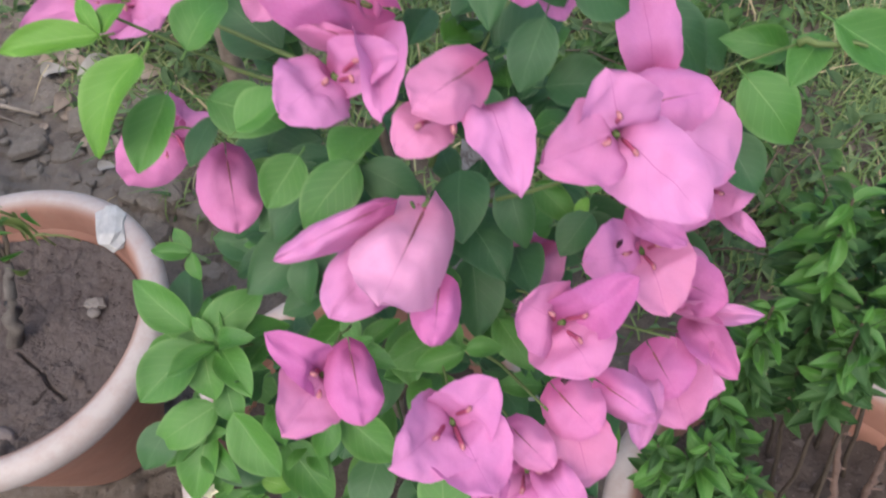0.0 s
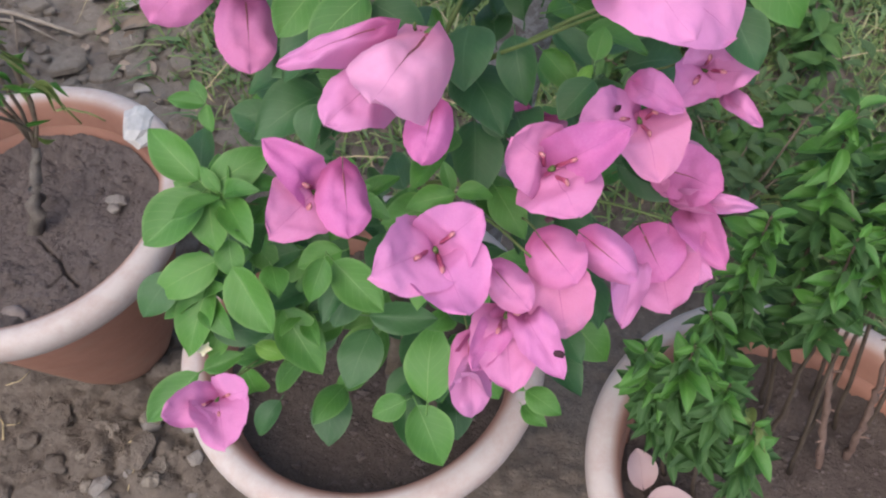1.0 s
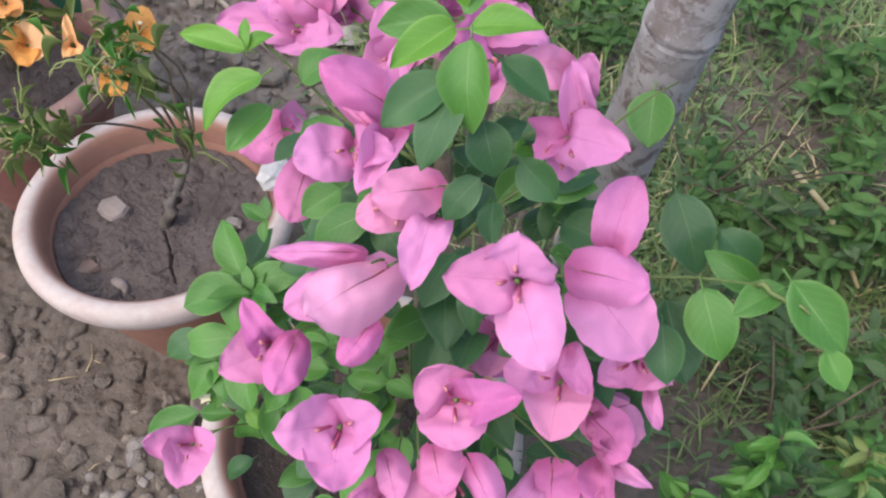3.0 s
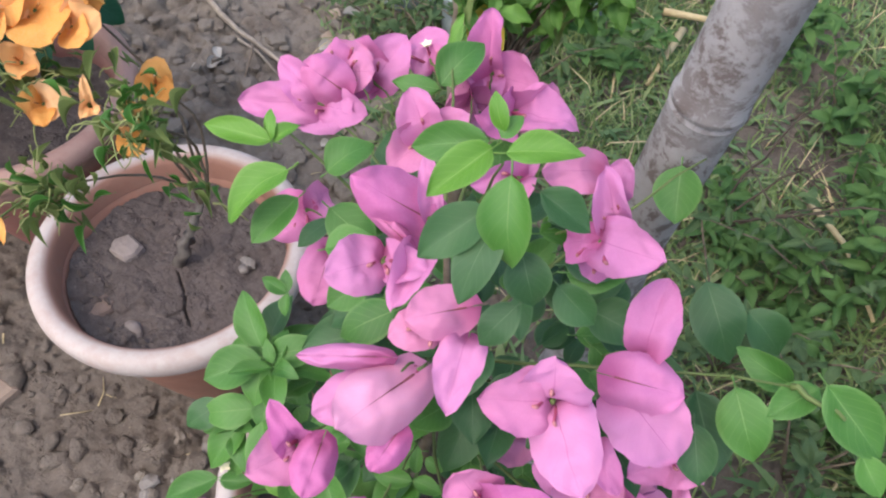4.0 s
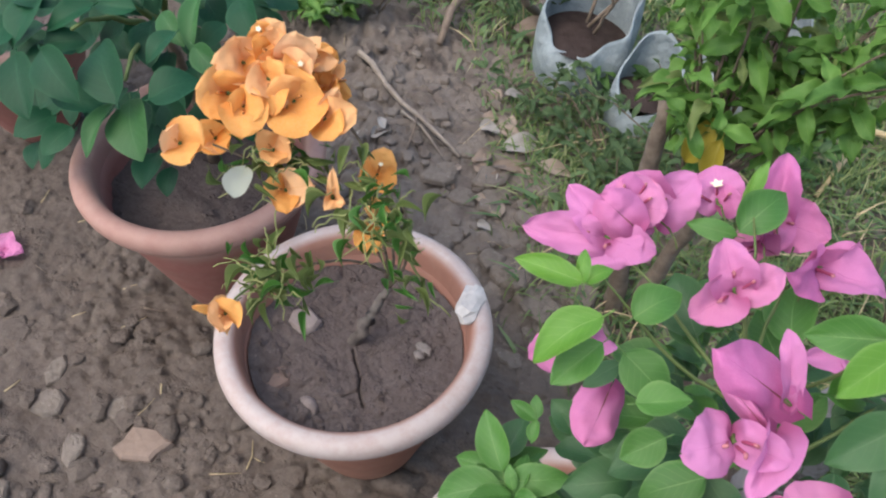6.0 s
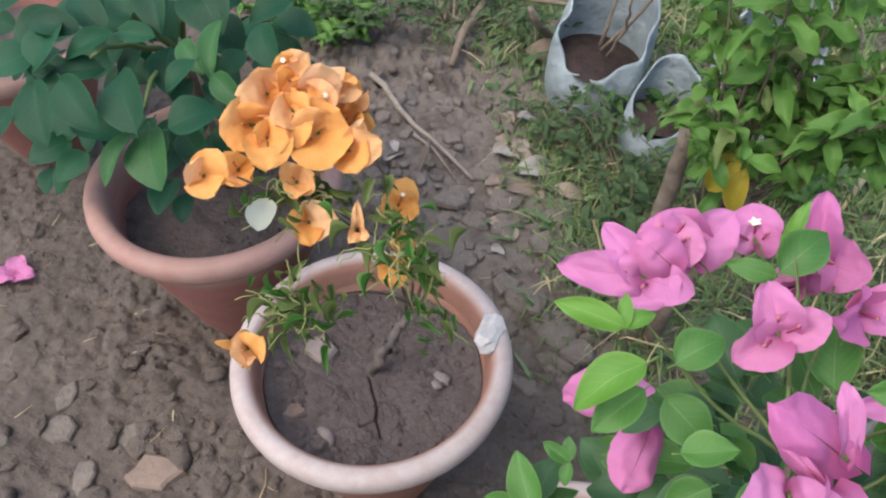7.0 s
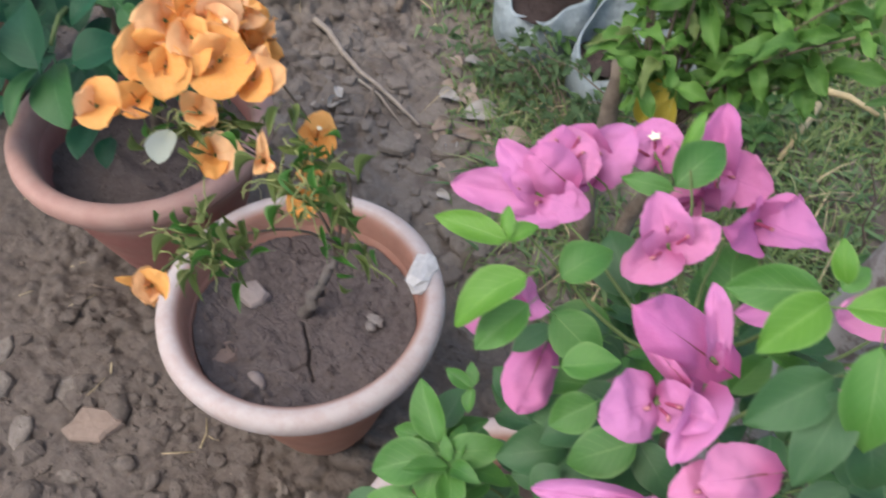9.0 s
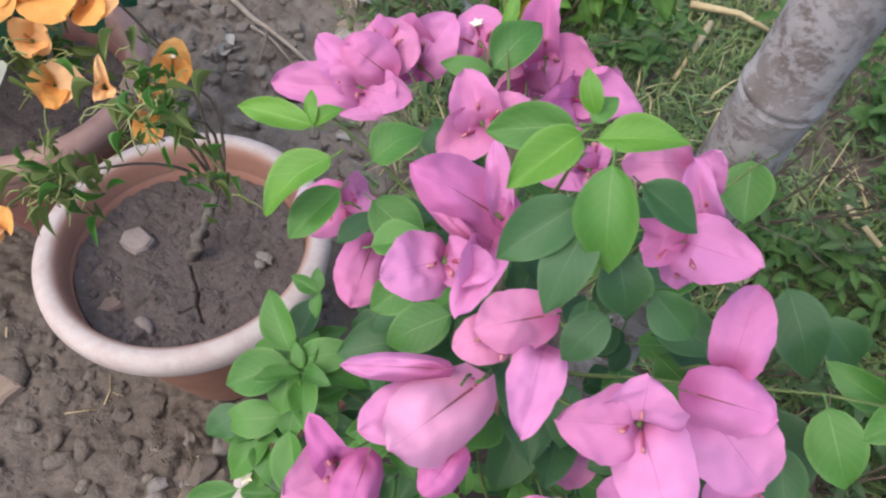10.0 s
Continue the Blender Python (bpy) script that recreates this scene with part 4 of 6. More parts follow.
pink_leaf((0.211, 0.658, 0.645), (0.225, 0.629, 0.622), .85, 1)


# insect holes and dark specks on the bracts
def speck(at, normal, r, seed):
    rng = random.Random(seed)
    n = Vector(normal).normalized()
    rim = [(math.cos(k * 0.785) * rng.uniform(0.7, 1.15), math.sin(k * 0.785) * rng.uniform(0.5, 0.85), 0.0) for k in range(8)]
    verts = [(0, 0, 0.12)] + rim + [(x, y, -0.1) for x, y, _ in rim]
    faces = [(0, 1 + k, 1 + (k + 1) % 8) for k in range(8)] + [(1 + k, 9 + k, 9 + (k + 1) % 8, 1 + (k + 1) % 8) for k in range(8)]
    m = Matrix.Translation(Vector(at) + n * 0.0004) @ n.to_track_quat("Z", "Y").to_matrix().to_4x4() @ Matrix.Scale(r, 4)
    part_of("speck", mesh_of("speck", verts, faces, HOLE), pink_plant, m, "dark insect-eaten speck")


speck((0.2219, 0.3625, 0.6276), (0.01, -0.01, 1.0), 0.0028, 1)
speck((0.2478, 0.4366, 0.6229), (0.77, -0.48, 0.42), 0.0028, 2)
speck((0.2745, 0.4356, 0.6065), (0.0, -0.2, 0.98), 0.0025, 3)
speck((0.2328, 0.3086, 0.6061), (0.01, -0.7, 0.71), 0.0028, 4)

# twigs that carry the outer leaves and flowers
twig((0.14, 0.47, 0.58), (0.33, 0.52, 0.672), (0, 0, 0.01))
twig((0.15, 0.50, 0.60), (0.224, 0.665, 0.655), (0, 0, 0.01))
twig((0.33, 0.52, 0.672), (0.36, 0.515, 0.675), (0, 0, 0.002), 0.0014)
twig((0.12, 0.50, 0.66), (0.165, 0.48, 0.785), (0, 0, 0))
twig((0.12, 0.50, 0.66), (0.025, 0.478, 0.728), (0, 0, -0.01))
twig((0.12, 0.50, 0.66), (0.06, 0.60, 0.712))
twig((0.12, 0.50, 0.66), (0.09, 0.62, 0.675))
twig((0.12, 0.50, 0.66), (0.01, 0.535, 0.68))
twig((0.10, 0.48, 0.40), (0.034, 0.419, 0.532))
twig((0.10, 0.485, 0.34), (0.015, 0.385, 0.45))
twig((0.10, 0.485, 0.32), (0.145, 0.36, 0.43))
twig((0.12, 0.475, 0.42), (0.115, 0.40, 0.57))
twig((0.125, 0.475, 0.45), (0.168, 0.384, 0.612))
twig((0.14, 0.47, 0.58), (0.25, 0.42, 0.70))
twig((0.13, 0.47, 0.50), (0.28, 0.42, 0.56))
twig((0.13, 0.47, 0.50), (0.215, 0.36, 0.60))
twig((0.14, 0.47, 0.58), (0.16, 0.40, 0.70))
twig((0.09, 0.48, 0.30), (0.02, 0.345, 0.425))


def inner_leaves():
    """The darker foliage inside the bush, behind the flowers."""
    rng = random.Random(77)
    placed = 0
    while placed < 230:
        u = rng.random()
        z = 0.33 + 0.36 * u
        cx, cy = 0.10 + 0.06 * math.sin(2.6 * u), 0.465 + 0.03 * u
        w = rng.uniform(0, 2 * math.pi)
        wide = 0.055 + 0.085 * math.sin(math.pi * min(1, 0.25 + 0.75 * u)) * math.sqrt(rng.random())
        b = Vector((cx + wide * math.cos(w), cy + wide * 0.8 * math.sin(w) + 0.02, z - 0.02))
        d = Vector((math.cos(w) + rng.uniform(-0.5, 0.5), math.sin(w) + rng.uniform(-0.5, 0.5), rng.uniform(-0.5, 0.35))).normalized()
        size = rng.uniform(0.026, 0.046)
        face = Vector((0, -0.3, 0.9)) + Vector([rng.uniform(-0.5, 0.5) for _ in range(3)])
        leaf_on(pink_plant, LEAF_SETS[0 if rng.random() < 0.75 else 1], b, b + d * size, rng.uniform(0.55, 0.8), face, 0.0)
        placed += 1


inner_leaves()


bud = part_of("bud", STAR_MESH, pink_plant, Matrix.Translation((0.008, 0.361, 0.444)) @ Matrix.Scale(0.0065, 4), "small creamy white bud")


def skirt_leaves():
    """The lower, brighter leaves that hang towards the front of the pot."""
    rng = random.Random(78)
    for _ in range(38):
        b = Vector((rng.uniform(-0.01, 0.22), rng.uniform(0.385, 0.46), rng.uniform(0.31, 0.54)))
        d = Vector((rng.uniform(-1, 1), rng.uniform(-1, 0.2), rng.uniform(-0.5, 0.3))).normalized()
        leaf_on(pink_plant, LEAF_SETS[1 if rng.random() < 0.6 else 0], b, b + d * rng.uniform(0.024, 0.040), rng.uniform(0.55, 0.75), (0, -0.4, 0.85), 0.4)


skirt_leaves()


def rosette(middle, count, size, seed, shade=1):
    """Young pointed leaves spread round the end of a shoot."""
    rng = random.Random(seed)
    m = Vector(middle)
    axis = Vector((rng.uniform(-0.4, 0.1), rng.uniform(-0.5, -0.1), 0.85)).normalized()
    side = axis.orthogonal().normalized()
    for i in range(count):
        u = i / count
        out = Matrix.Rotation(2.4 * i + rng.uniform(-0.3, 0.3), 3, axis) @ side
        d = (out + axis * (0.9 * u - 0.15)).normalized()
        base = m + axis * (0.012 * u) + out * 0.002
        leaf_on(pink_plant, LEAF_SETS[shade], base, base + d * size * (1.1 - 0.6 * u) * rng.uniform(0.85, 1.15), rng.uniform(0.45, 0.58), axis - d * axis.dot(d) * 0.5, 0.12)


for i, (x, y, z, n, s) in enumerate(((0.028, 0.420, 0.530, 7, 0.036), (0.010, 0.392, 0.462, 6, 0.036), (0.118, 0.402, 0.570, 6, 0.024), (0.070, 0.400, 0.440, 5, 0.038), (0.000, 0.440, 0.500, 7, 0.032))):
    rosette((x, y, z), n, s, 800 + i)

# ---------------------------------------------------------------- orange bougainvillea
orange_plant = base_at("bougainvillea_plant", -0.316, 0.565, 0.222, "small bougainvillea with orange bracts and sparse thin leaves", "flowering plant", "bougainvilleas")
branch("stem", orange_plant, (-0.316, 0.565, 0.212), (-0.290, 0.610, 0.31), (0.006, 0, 0.012), 0.0090, 0.0040, GREY_STEM, 10, 0.0035, 5, 9)
for i, end in enumerate(((-0.335, 0.57, 0.62), (-0.30, 0.50, 0.58), (-0.205, 0.51, 0.58), (-0.27, 0.46, 0.50), (-0.30, 0.60, 0.50), (-0.325, 0.46, 0.62))):
    branch("branch", orange_plant, (-0.290, 0.610, 0.31), end, (0.012, 0.030, 0.01), 0.0022, 0.0010, WOOD_STEM, 8, 0.003, 20 + i)
branch("branch", orange_plant, (-0.205, 0.51, 0.56), (-0.186, 0.572, 0.402), (0.004, 0.008, 0.012), 0.0016, 0.0009, SHOOT, 10, 0.002, 31)
branch("branch", orange_plant, (-0.191, 0.560, 0.43), (-0.164, 0.575, 0.405), (0, 0, 0.006), 0.0012, 0.0007, SHOOT, 6, 0.001, 33)
branch("branch", orange_plant, (-0.27, 0.46, 0.50), (-0.254, 0.39, 0.525), (0, 0, 0.006), 0.0016, 0.001, GREEN_STEM, 8, 0.001, 32)
orange_stars = [0]


def orange_flower(base, *tips):
    orange_stars[0] += 1
    b = Vector(base)
    return flower(orange_plant, ORANGE_BRACTS, base, tips, b.lerp(Vector((-0.32, 0.57, 0.55)), 0.12) - Vector((0, 0, 0.01)), GREEN_STEM, 1 if orange_stars[0] in (1, 2, 15) else 0, 0.019 if orange_stars[0] in (1, 2, 15) else 0.012)


orange_flower((-0.362, 0.555, 0.654), ((-0.360, 0.548, 0.676), 0.030, (0.90, -0.37, -0.22), 0), ((-0.346, 0.565, 0.674), 0.029, (0.37, -0.92, 0.15), 0), ((-0.340, 0.542, 0.650), 0.038, (0.06, -0.15, 0.99), 0))
orange_flower((-0.327, 0.555, 0.642), ((-0.309, 0.561, 0.657), 0.034, (0.11, -0.97, 0.21), 0), ((-0.325, 0.562, 0.676), 0.036, (0.72, -0.69, 0.11), 0), ((-0.316, 0.531, 0.643), 0.032, (0.48, 0.26, 0.84), 0))
orange_flower((-0.360, 0.528, 0.645), ((-0.363, 0.499, 0.659), 0.037, (0.88, 0.13, 0.45), 0), ((-0.361, 0.526, 0.674), 0.033, (0.88, -0.48, -0.03), 0), ((-0.333, 0.525, 0.644), 0.038, (-0.01, -0.47, 0.88), 0))
orange_flower((-0.352, 0.503, 0.632), ((-0.357, 0.475, 0.650), 0.046, (0.90, 0.10, 0.42), 0), ((-0.349, 0.503, 0.658), 0.036, (0.82, -0.56, -0.09), 0), ((-0.339, 0.472, 0.630), 0.039, (0.53, 0.15, 0.83), 0))
orange_flower((-0.333, 0.501, 0.631), ((-0.309, 0.479, 0.623), 0.041, (0.30, -0.02, 0.96), 0), ((-0.309, 0.506, 0.638), 0.033, (-0.05, -0.76, 0.65), 0), ((-0.330, 0.486, 0.646), 0.029, (0.93, 0.34, 0.15), 0))
orange_flower((-0.308, 0.533, 0.628), ((-0.293, 0.549, 0.652), 0.049, (0.41, -0.87, 0.28), 0), ((-0.312, 0.529, 0.657), 0.037, (0.89, -0.46, 0.05), 0), ((-0.276, 0.521, 0.619), 0.055, (0.14, -0.30, 0.94), 0))
orange_flower((-0.330, 0.529, 0.645), ((-0.305, 0.509, 0.629), 0.030, (0.39, -0.21, 0.90), 0), ((-0.322, 0.502, 0.648), 0.029, (0.60, 0.26, 0.76), 0), ((-0.314, 0.535, 0.662), 0.024, (0.24, -0.96, 0.12), 0))
orange_flower((-0.285, 0.545, 0.614), ((-0.277, 0.559, 0.645), 0.018, (0.53, -0.82, 0.23), 0), ((-0.258, 0.561, 0.630), 0.034, (0.19, -0.83, 0.53), 0), ((-0.258, 0.542, 0.617), 0.035, (-0.13, -0.53, 0.84), 0))
orange_flower((-0.338, 0.530, 0.626), ((-0.340, 0.530, 0.658), 0.036, (0.85, -0.53, 0.07), 0), ((-0.302, 0.528, 0.619), 0.036, (0.14, -0.47, 0.87), 0), ((-0.329, 0.497, 0.625), 0.036, (0.59, 0.15, 0.79), 0))
orange_flower((-0.350, 0.552, 0.648), ((-0.353, 0.534, 0.667), 0.030, (0.99, 0.05, 0.16), 0), ((-0.329, 0.561, 0.662), 0.030, (0.15, -0.93, 0.34), 0), ((-0.346, 0.554, 0.675), 0.030, (0.74, -0.67, -0.07), 0))
orange_flower((-0.348, 0.477, 0.602), ((-0.350, 0.464, 0.625), 0.024, (0.99, 0.00, 0.10), 0), ((-0.326, 0.473, 0.606), 0.034, (-0.23, -0.36, 0.91), 0), ((-0.333, 0.460, 0.606), 0.030, (0.22, 0.37, 0.90), 0))
orange_flower((-0.335, 0.436, 0.631), ((-0.334, 0.427, 0.653), 0.027, (1.00, -0.00, -0.06), 0), ((-0.321, 0.452, 0.653), 0.032, (0.48, -0.82, 0.30), 0), ((-0.311, 0.430, 0.631), 0.033, (-0.05, -0.20, 0.98), 0))
orange_flower((-0.305, 0.502, 0.596), ((-0.307, 0.497, 0.622), 0.022, (0.93, -0.37, 0.01), 0), ((-0.287, 0.509, 0.611), 0.028, (0.05, -0.93, 0.37), 0), ((-0.287, 0.488, 0.599), 0.024, (-0.03, 0.16, 0.99), 0))
orange_flower((-0.289, 0.496, 0.564), ((-0.289, 0.474, 0.578), 0.031, (0.82, 0.30, 0.49), 0), ((-0.264, 0.509, 0.577), 0.036, (0.11, -0.80, 0.59), 0), ((-0.267, 0.477, 0.563), 0.026, (0.10, 0.06, 0.99), 0))
orange_flower((-0.290, 0.605, 0.498), ((-0.282, 0.619, 0.528), 0.033, (0.45, -0.84, 0.29), 0), ((-0.293, 0.584, 0.512), 0.029, (0.87, 0.18, 0.45), 0), ((-0.262, 0.605, 0.504), 0.028, (-0.16, -0.63, 0.76), 0))
orange_flower((-0.246, 0.513, 0.569), ((-0.249, 0.519, 0.600), 0.011, (0.72, -0.66, 0.21), 0), ((-0.236, 0.495, 0.576), 0.015, (0.26, 0.49, 0.83), 0), ((-0.227, 0.510, 0.578), 0.014, (-0.41, -0.59, 0.70), 0))
orange_flower((-0.201, 0.532, 0.560), ((-0.210, 0.515, 0.580), 0.016, (0.92, -0.04, 0.38), 0), ((-0.184, 0.524, 0.568), 0.014, (-0.49, -0.18, 0.85), 0), ((-0.211, 0.525, 0.586), 0.013, (0.90, -0.38, 0.22), 0))
orange_flower((-0.212, 0.517, 0.554), ((-0.187, 0.501, 0.553), 0.027, (-0.02, -0.13, 0.99), 0), ((-0.209, 0.507, 0.571), 0.010, (0.99, 0.09, -0.12), 0))
orange_flower((-0.252, 0.390, 0.523), ((-0.250, 0.372, 0.539), 0.033, (0.74, 0.49, 0.47), 0), ((-0.242, 0.399, 0.541), 0.030, (0.31, -0.91, 0.28), 0), ((-0.262, 0.369, 0.547), 0.009, (0.86, 0.14, 0.49), 0), ((-0.238, 0.372, 0.530), 0.015, (0.14, 0.48, 0.86), 0))


def orange_crown():
    """The thick of the orange flower head, behind its outer flowers."""
    rng = random.Random(31)
    for _ in range(15):
        d = Vector((rng.gauss(0, 1), rng.gauss(0, 1), rng.gauss(0, 1) + 0.2)).normalized()
        c = Vector((-0.335, 0.560, 0.620)) + Vector((d.x * 0.030, d.y * 0.036, d.z * 0.020))
        side = d.orthogonal().normalized()
        tips = []
        for k in range(3):
            out = Matrix.Rotation(2.094 * k + rng.uniform(-0.3, 0.3), 3, d) @ side
            tips.append((c + d * rng.uniform(0.002, 0.014) + out * rng.uniform(0.024, 0.031), 0.029))
        orange_flower(c, *tips)


orange_crown()
ORANGE_LEAVES = [blade_mesh("leaf", mat, s, 0.0, 0.4, 0.9, 0.3, 0.2, 0.45, 0.04, 8, 4, 0.35, 0.2) for mat, s in ((OLIVE_LEAF, 61), (OLIVE_LEAF, 64), (OLIVE_LEAF, 65), (LEAVES[1], 62), (LEAVES[1], 63))]


def thin_leaves(middle, spread, count, seed, long=(0.013, 0.028)):
    rng = random.Random(seed)
    for _ in range(count):
        b = Vector(middle) + Vector([max(-1.7, min(1.7, rng.gauss(0, 1))) * s for s in spread])
        d = Vector((rng.uniform(-1, 1), rng.uniform(-1, 0.6), rng.uniform(-0.9, 0.3))).normalized()
        leaf_on(orange_plant, ORANGE_LEAVES, b, b + d * rng.uniform(*long), rng.uniform(0.18, 0.36), (rng.uniform(-0.6, 0.6), rng.uniform(-0.8, 0.2), 0.7), 0.2)


thin_leaves((-0.30, 0.47, 0.60), (0.02, 0.02, 0.01), 8, 206)
thin_leaves((-0.267, 0.454, 0.50), (0.022, 0.020, 0.018), 54, 201)
thin_leaves((-0.190, 0.520, 0.585), (0.022, 0.016, 0.016), 44, 202)
thin_leaves((-0.305, 0.510, 0.575), (0.018, 0.014, 0.012), 28, 203)
thin_leaves((-0.188, 0.548, 0.48), (0.010, 0.016, 0.026), 13, 204)
thin_leaves((-0.245, 0.535, 0.58), (0.03, 0.02, 0.02), 16, 205)



def thin_shoots(middle, count, seed):
    """Curling thin green shoots of the orange plant."""
    rng = random.Random(seed)
    for i in range(count):
        a = Vector(middle) + Vector([rng.uniform(-0.02, 0.02) for _ in range(3)])
        e = a + Vector((rng.uniform(-0.035, 0.035), rng.uniform(-0.04, 0.025), rng.uniform(-0.03, 0.02)))
        branch("shoot", orange_plant, a, e, (rng.uniform(-0.01, 0.01), rng.uniform(-0.01, 0.01), rng.uniform(0.0, 0.014)), 0.0009, 0.0005, SHOOT, 7, 0.002, seed + i, 5)


thin_shoots((-0.270, 0.450, 0.505), 26, 700)
thin_shoots((-0.195, 0.515, 0.575), 22, 720)
thin_shoots((-0.300, 0.500, 0.585), 16, 740)
thin_shoots((-0.240, 0.540, 0.560), 8, 770)
WHITE_BRACT = blade_mesh("faded_bract", WHITISH, 66, 0.1, 0.45, 0.7, 0.2, 0.1, 0.1, 0.04, 10, 6)
part_of("faded_bract", WHITE_BRACT, orange_plant, blade_frame((-0.302, 0.470, 0.600), (-0.294, 0.448, 0.588), (0.0, -0.5, 0.8), 0.030), "faded whitish-green bract")

# ---------------------------------------------------------------- dark-leaved bougainvillea
dark_plant = base_at("bougainvillea_plant", -0.70, 0.66, 0.215, "leafy bougainvillea with broad dark bluish-green leaves", "potted plant", "bougainvilleas")
DARK_LEAVES = [blade_mesh("leaf", BLUE_LEAF, 80 + s, 0.08, 0.40, 0.8, c, b, f, 0.025, 10, 6, 0.12, 0.16) for s, c, b, f in ((1, 0.1, 0.15, 0.1), (2, 0.2, 0.2, 0.0), (3, 0.0, 0.1, 0.2))]
FRESH_LEAVES = [blade_mesh("leaf", DEEP_LEAF, 90, 0.05, 0.40, 0.8, 0.1, 0.15, 0.12, 0.025, 10, 6, 0.12, 0.16)]
branch("stem", dark_plant, (-0.70, 0.66, 0.20), (-0.69, 0.64, 0.45), (0.008, 0, 0), 0.009, 0.006, WOOD_STEM, 8, 0.002, 41)
for i, end in enumerate(((-0.56, 0.51, 0.53), (-0.62, 0.50, 0.57), (-0.72, 0.55, 0.60), (-0.60, 0.62, 0.60), (-0.78, 0.62, 0.58))):
    branch("branch", dark_plant, (-0.69, 0.64, 0.45), end, (0, 0, 0.02), 0.005, 0.002, GREEN_STEM, 7, 0.003, 42 + i)


def dark_leaf(base, tip, ratio, shade):
    b, t = Vector(base), Vector(tip)
    return leaf_on(dark_plant, FRESH_LEAVES if shade else DARK_LEAVES, b, t, ratio, (0.05, -0.45, 0.85), 0.18)


dark_leaf((-0.509, 0.472, 0.558), (-0.574, 0.504, 0.582), 0.65, 0)
dark_leaf((-0.595, 0.454, 0.579), (-0.532, 0.442, 0.561), 0.65, 0)
dark_leaf((-0.486, 0.497, 0.556), (-0.466, 0.542, 0.564), 0.91, 0)
dark_leaf((-0.537, 0.478, 0.530), (-0.521, 0.424, 0.510), 0.39, 1)
dark_leaf((-0.526, 0.492, 0.531), (-0.476, 0.456, 0.509), 0.83, 1)
dark_leaf((-0.528, 0.562, 0.576), (-0.528, 0.521, 0.564), 0.63, 0)
dark_leaf((-0.522, 0.643, 0.578), (-0.479, 0.620, 0.562), 0.75, 0)
dark_leaf((-0.538, 0.700, 0.574), (-0.557, 0.652, 0.566), 0.71, 0)
dark_leaf((-0.622, 0.642, 0.590), (-0.557, 0.616, 0.570), 0.87, 0)
dark_leaf((-0.664, 0.612, 0.592), (-0.607, 0.572, 0.568), 0.54, 0)
dark_leaf((-0.604, 0.564, 0.569), (-0.644, 0.540, 0.571), 0.53, 0)
dark_leaf((-0.662, 0.513, 0.578), (-0.713, 0.483, 0.582), 0.55, 0)
dark_leaf((-0.634, 0.534, 0.575), (-0.650, 0.483, 0.565), 0.49, 0)
dark_leaf((-0.680, 0.504, 0.580), (-0.662, 0.447, 0.560), 0.77, 0)
dark_leaf((-0.649, 0.480, 0.549), (-0.622, 0.510, 0.551), 0.78, 0)
dark_leaf((-0.557, 0.618, 0.581), (-0.521, 0.567, 0.559), 0.39, 1)
dark_leaf((-0.507, 0.568, 0.566), (-0.461, 0.563, 0.554), 0.56, 1)
dark_leaf((-0.647, 0.445, 0.552), (-0.590, 0.409, 0.528), 0.66, 0)
dark_leaf((-0.619, 0.457, 0.513), (-0.566, 0.480, 0.507), 0.55, 0)
dark_leaf((-0.514, 0.523, 0.517), (-0.470, 0.512, 0.503), 0.70, 0)
dark_leaf((-0.665, 0.542, 0.562), (-0.732, 0.544, 0.578), 0.53, 0)
dark_leaf((-0.666, 0.576, 0.563), (-0.709, 0.591, 0.577), 0.80, 0)
dark_leaf((-0.540, 0.628, 0.545), (-0.539, 0.595, 0.535), 0.87, 0)
dark_leaf((-0.578, 0.581, 0.566), (-0.535, 0.570, 0.554), 0.56, 1)
dark_leaf((-0.681, 0.465, 0.563), (-0.697, 0.426, 0.557), 1.11, 0)
dark_leaf((-0.771, 0.516, 0.574), (-0.787, 0.475, 0.566), 1.10, 0)
dark_leaf((-0.575, 0.686, 0.564), (-0.577, 0.732, 0.576), 0.79, 0)
dark_leaf((-0.650, 0.416, 0.537), (-0.643, 0.375, 0.523), 0.91, 0)


def dark_inner():
    rng = random.Random(90)
    for i in range(165):
        w = rng.uniform(0, 2 * math.pi)
        r = 0.17 * math.sqrt(rng.random())
        b = Vector((-0.73 + r * math.cos(w) * 1.15, 0.65 + r * math.sin(w), rng.uniform(0.42, 0.60) - 0.6 * r))
        if i >= 130:
            b += Vector((-0.20, -0.06, -0.04))
        d = Vector((math.cos(w), math.sin(w) - 0.3, rng.uniform(-0.7, 0.1))).normalized()
        leaf_on(dark_plant, DARK_LEAVES, b, b + d * rng.uniform(0.036, 0.060), rng.uniform(0.7, 0.9), (0.05, -0.35, 0.9), 0.3)


dark_inner()

# ---------------------------------------------------------------- shrub in the right-hand pot
shrub = base_at("shrub", 0.47, 0.45, 0.195, "leafy shrub with narrow green leaves on bare brown stems", "shrub")
SHRUB_LEAVES = [blade_mesh("leaf", SHRUB_LEAF, 110 + s, 0.0, 0.40, 1.0, 0.1, 0.10, f, 0.04, 8, 4, c, 0.1) for s, f, c in ((1, 0.2, 0.1), (2, 0.35, 0.3), (3, 0.1, 0.2))]
SHRUB_BRIGHT = [blade_mesh("leaf", LEAVES[1], 120, 0.0, 0.45, 0.95, 0.1, 0.15, 0.25, 0.03, 8, 4, 0.2, 0.1)]
SHRUB_BRONZE = [blade_mesh("leaf", OLIVE_LEAF, 121, 0.0, 0.45, 0.95, 0.1, 0.15, 0.25, 0.03, 8, 4, 0.2, 0.1)]


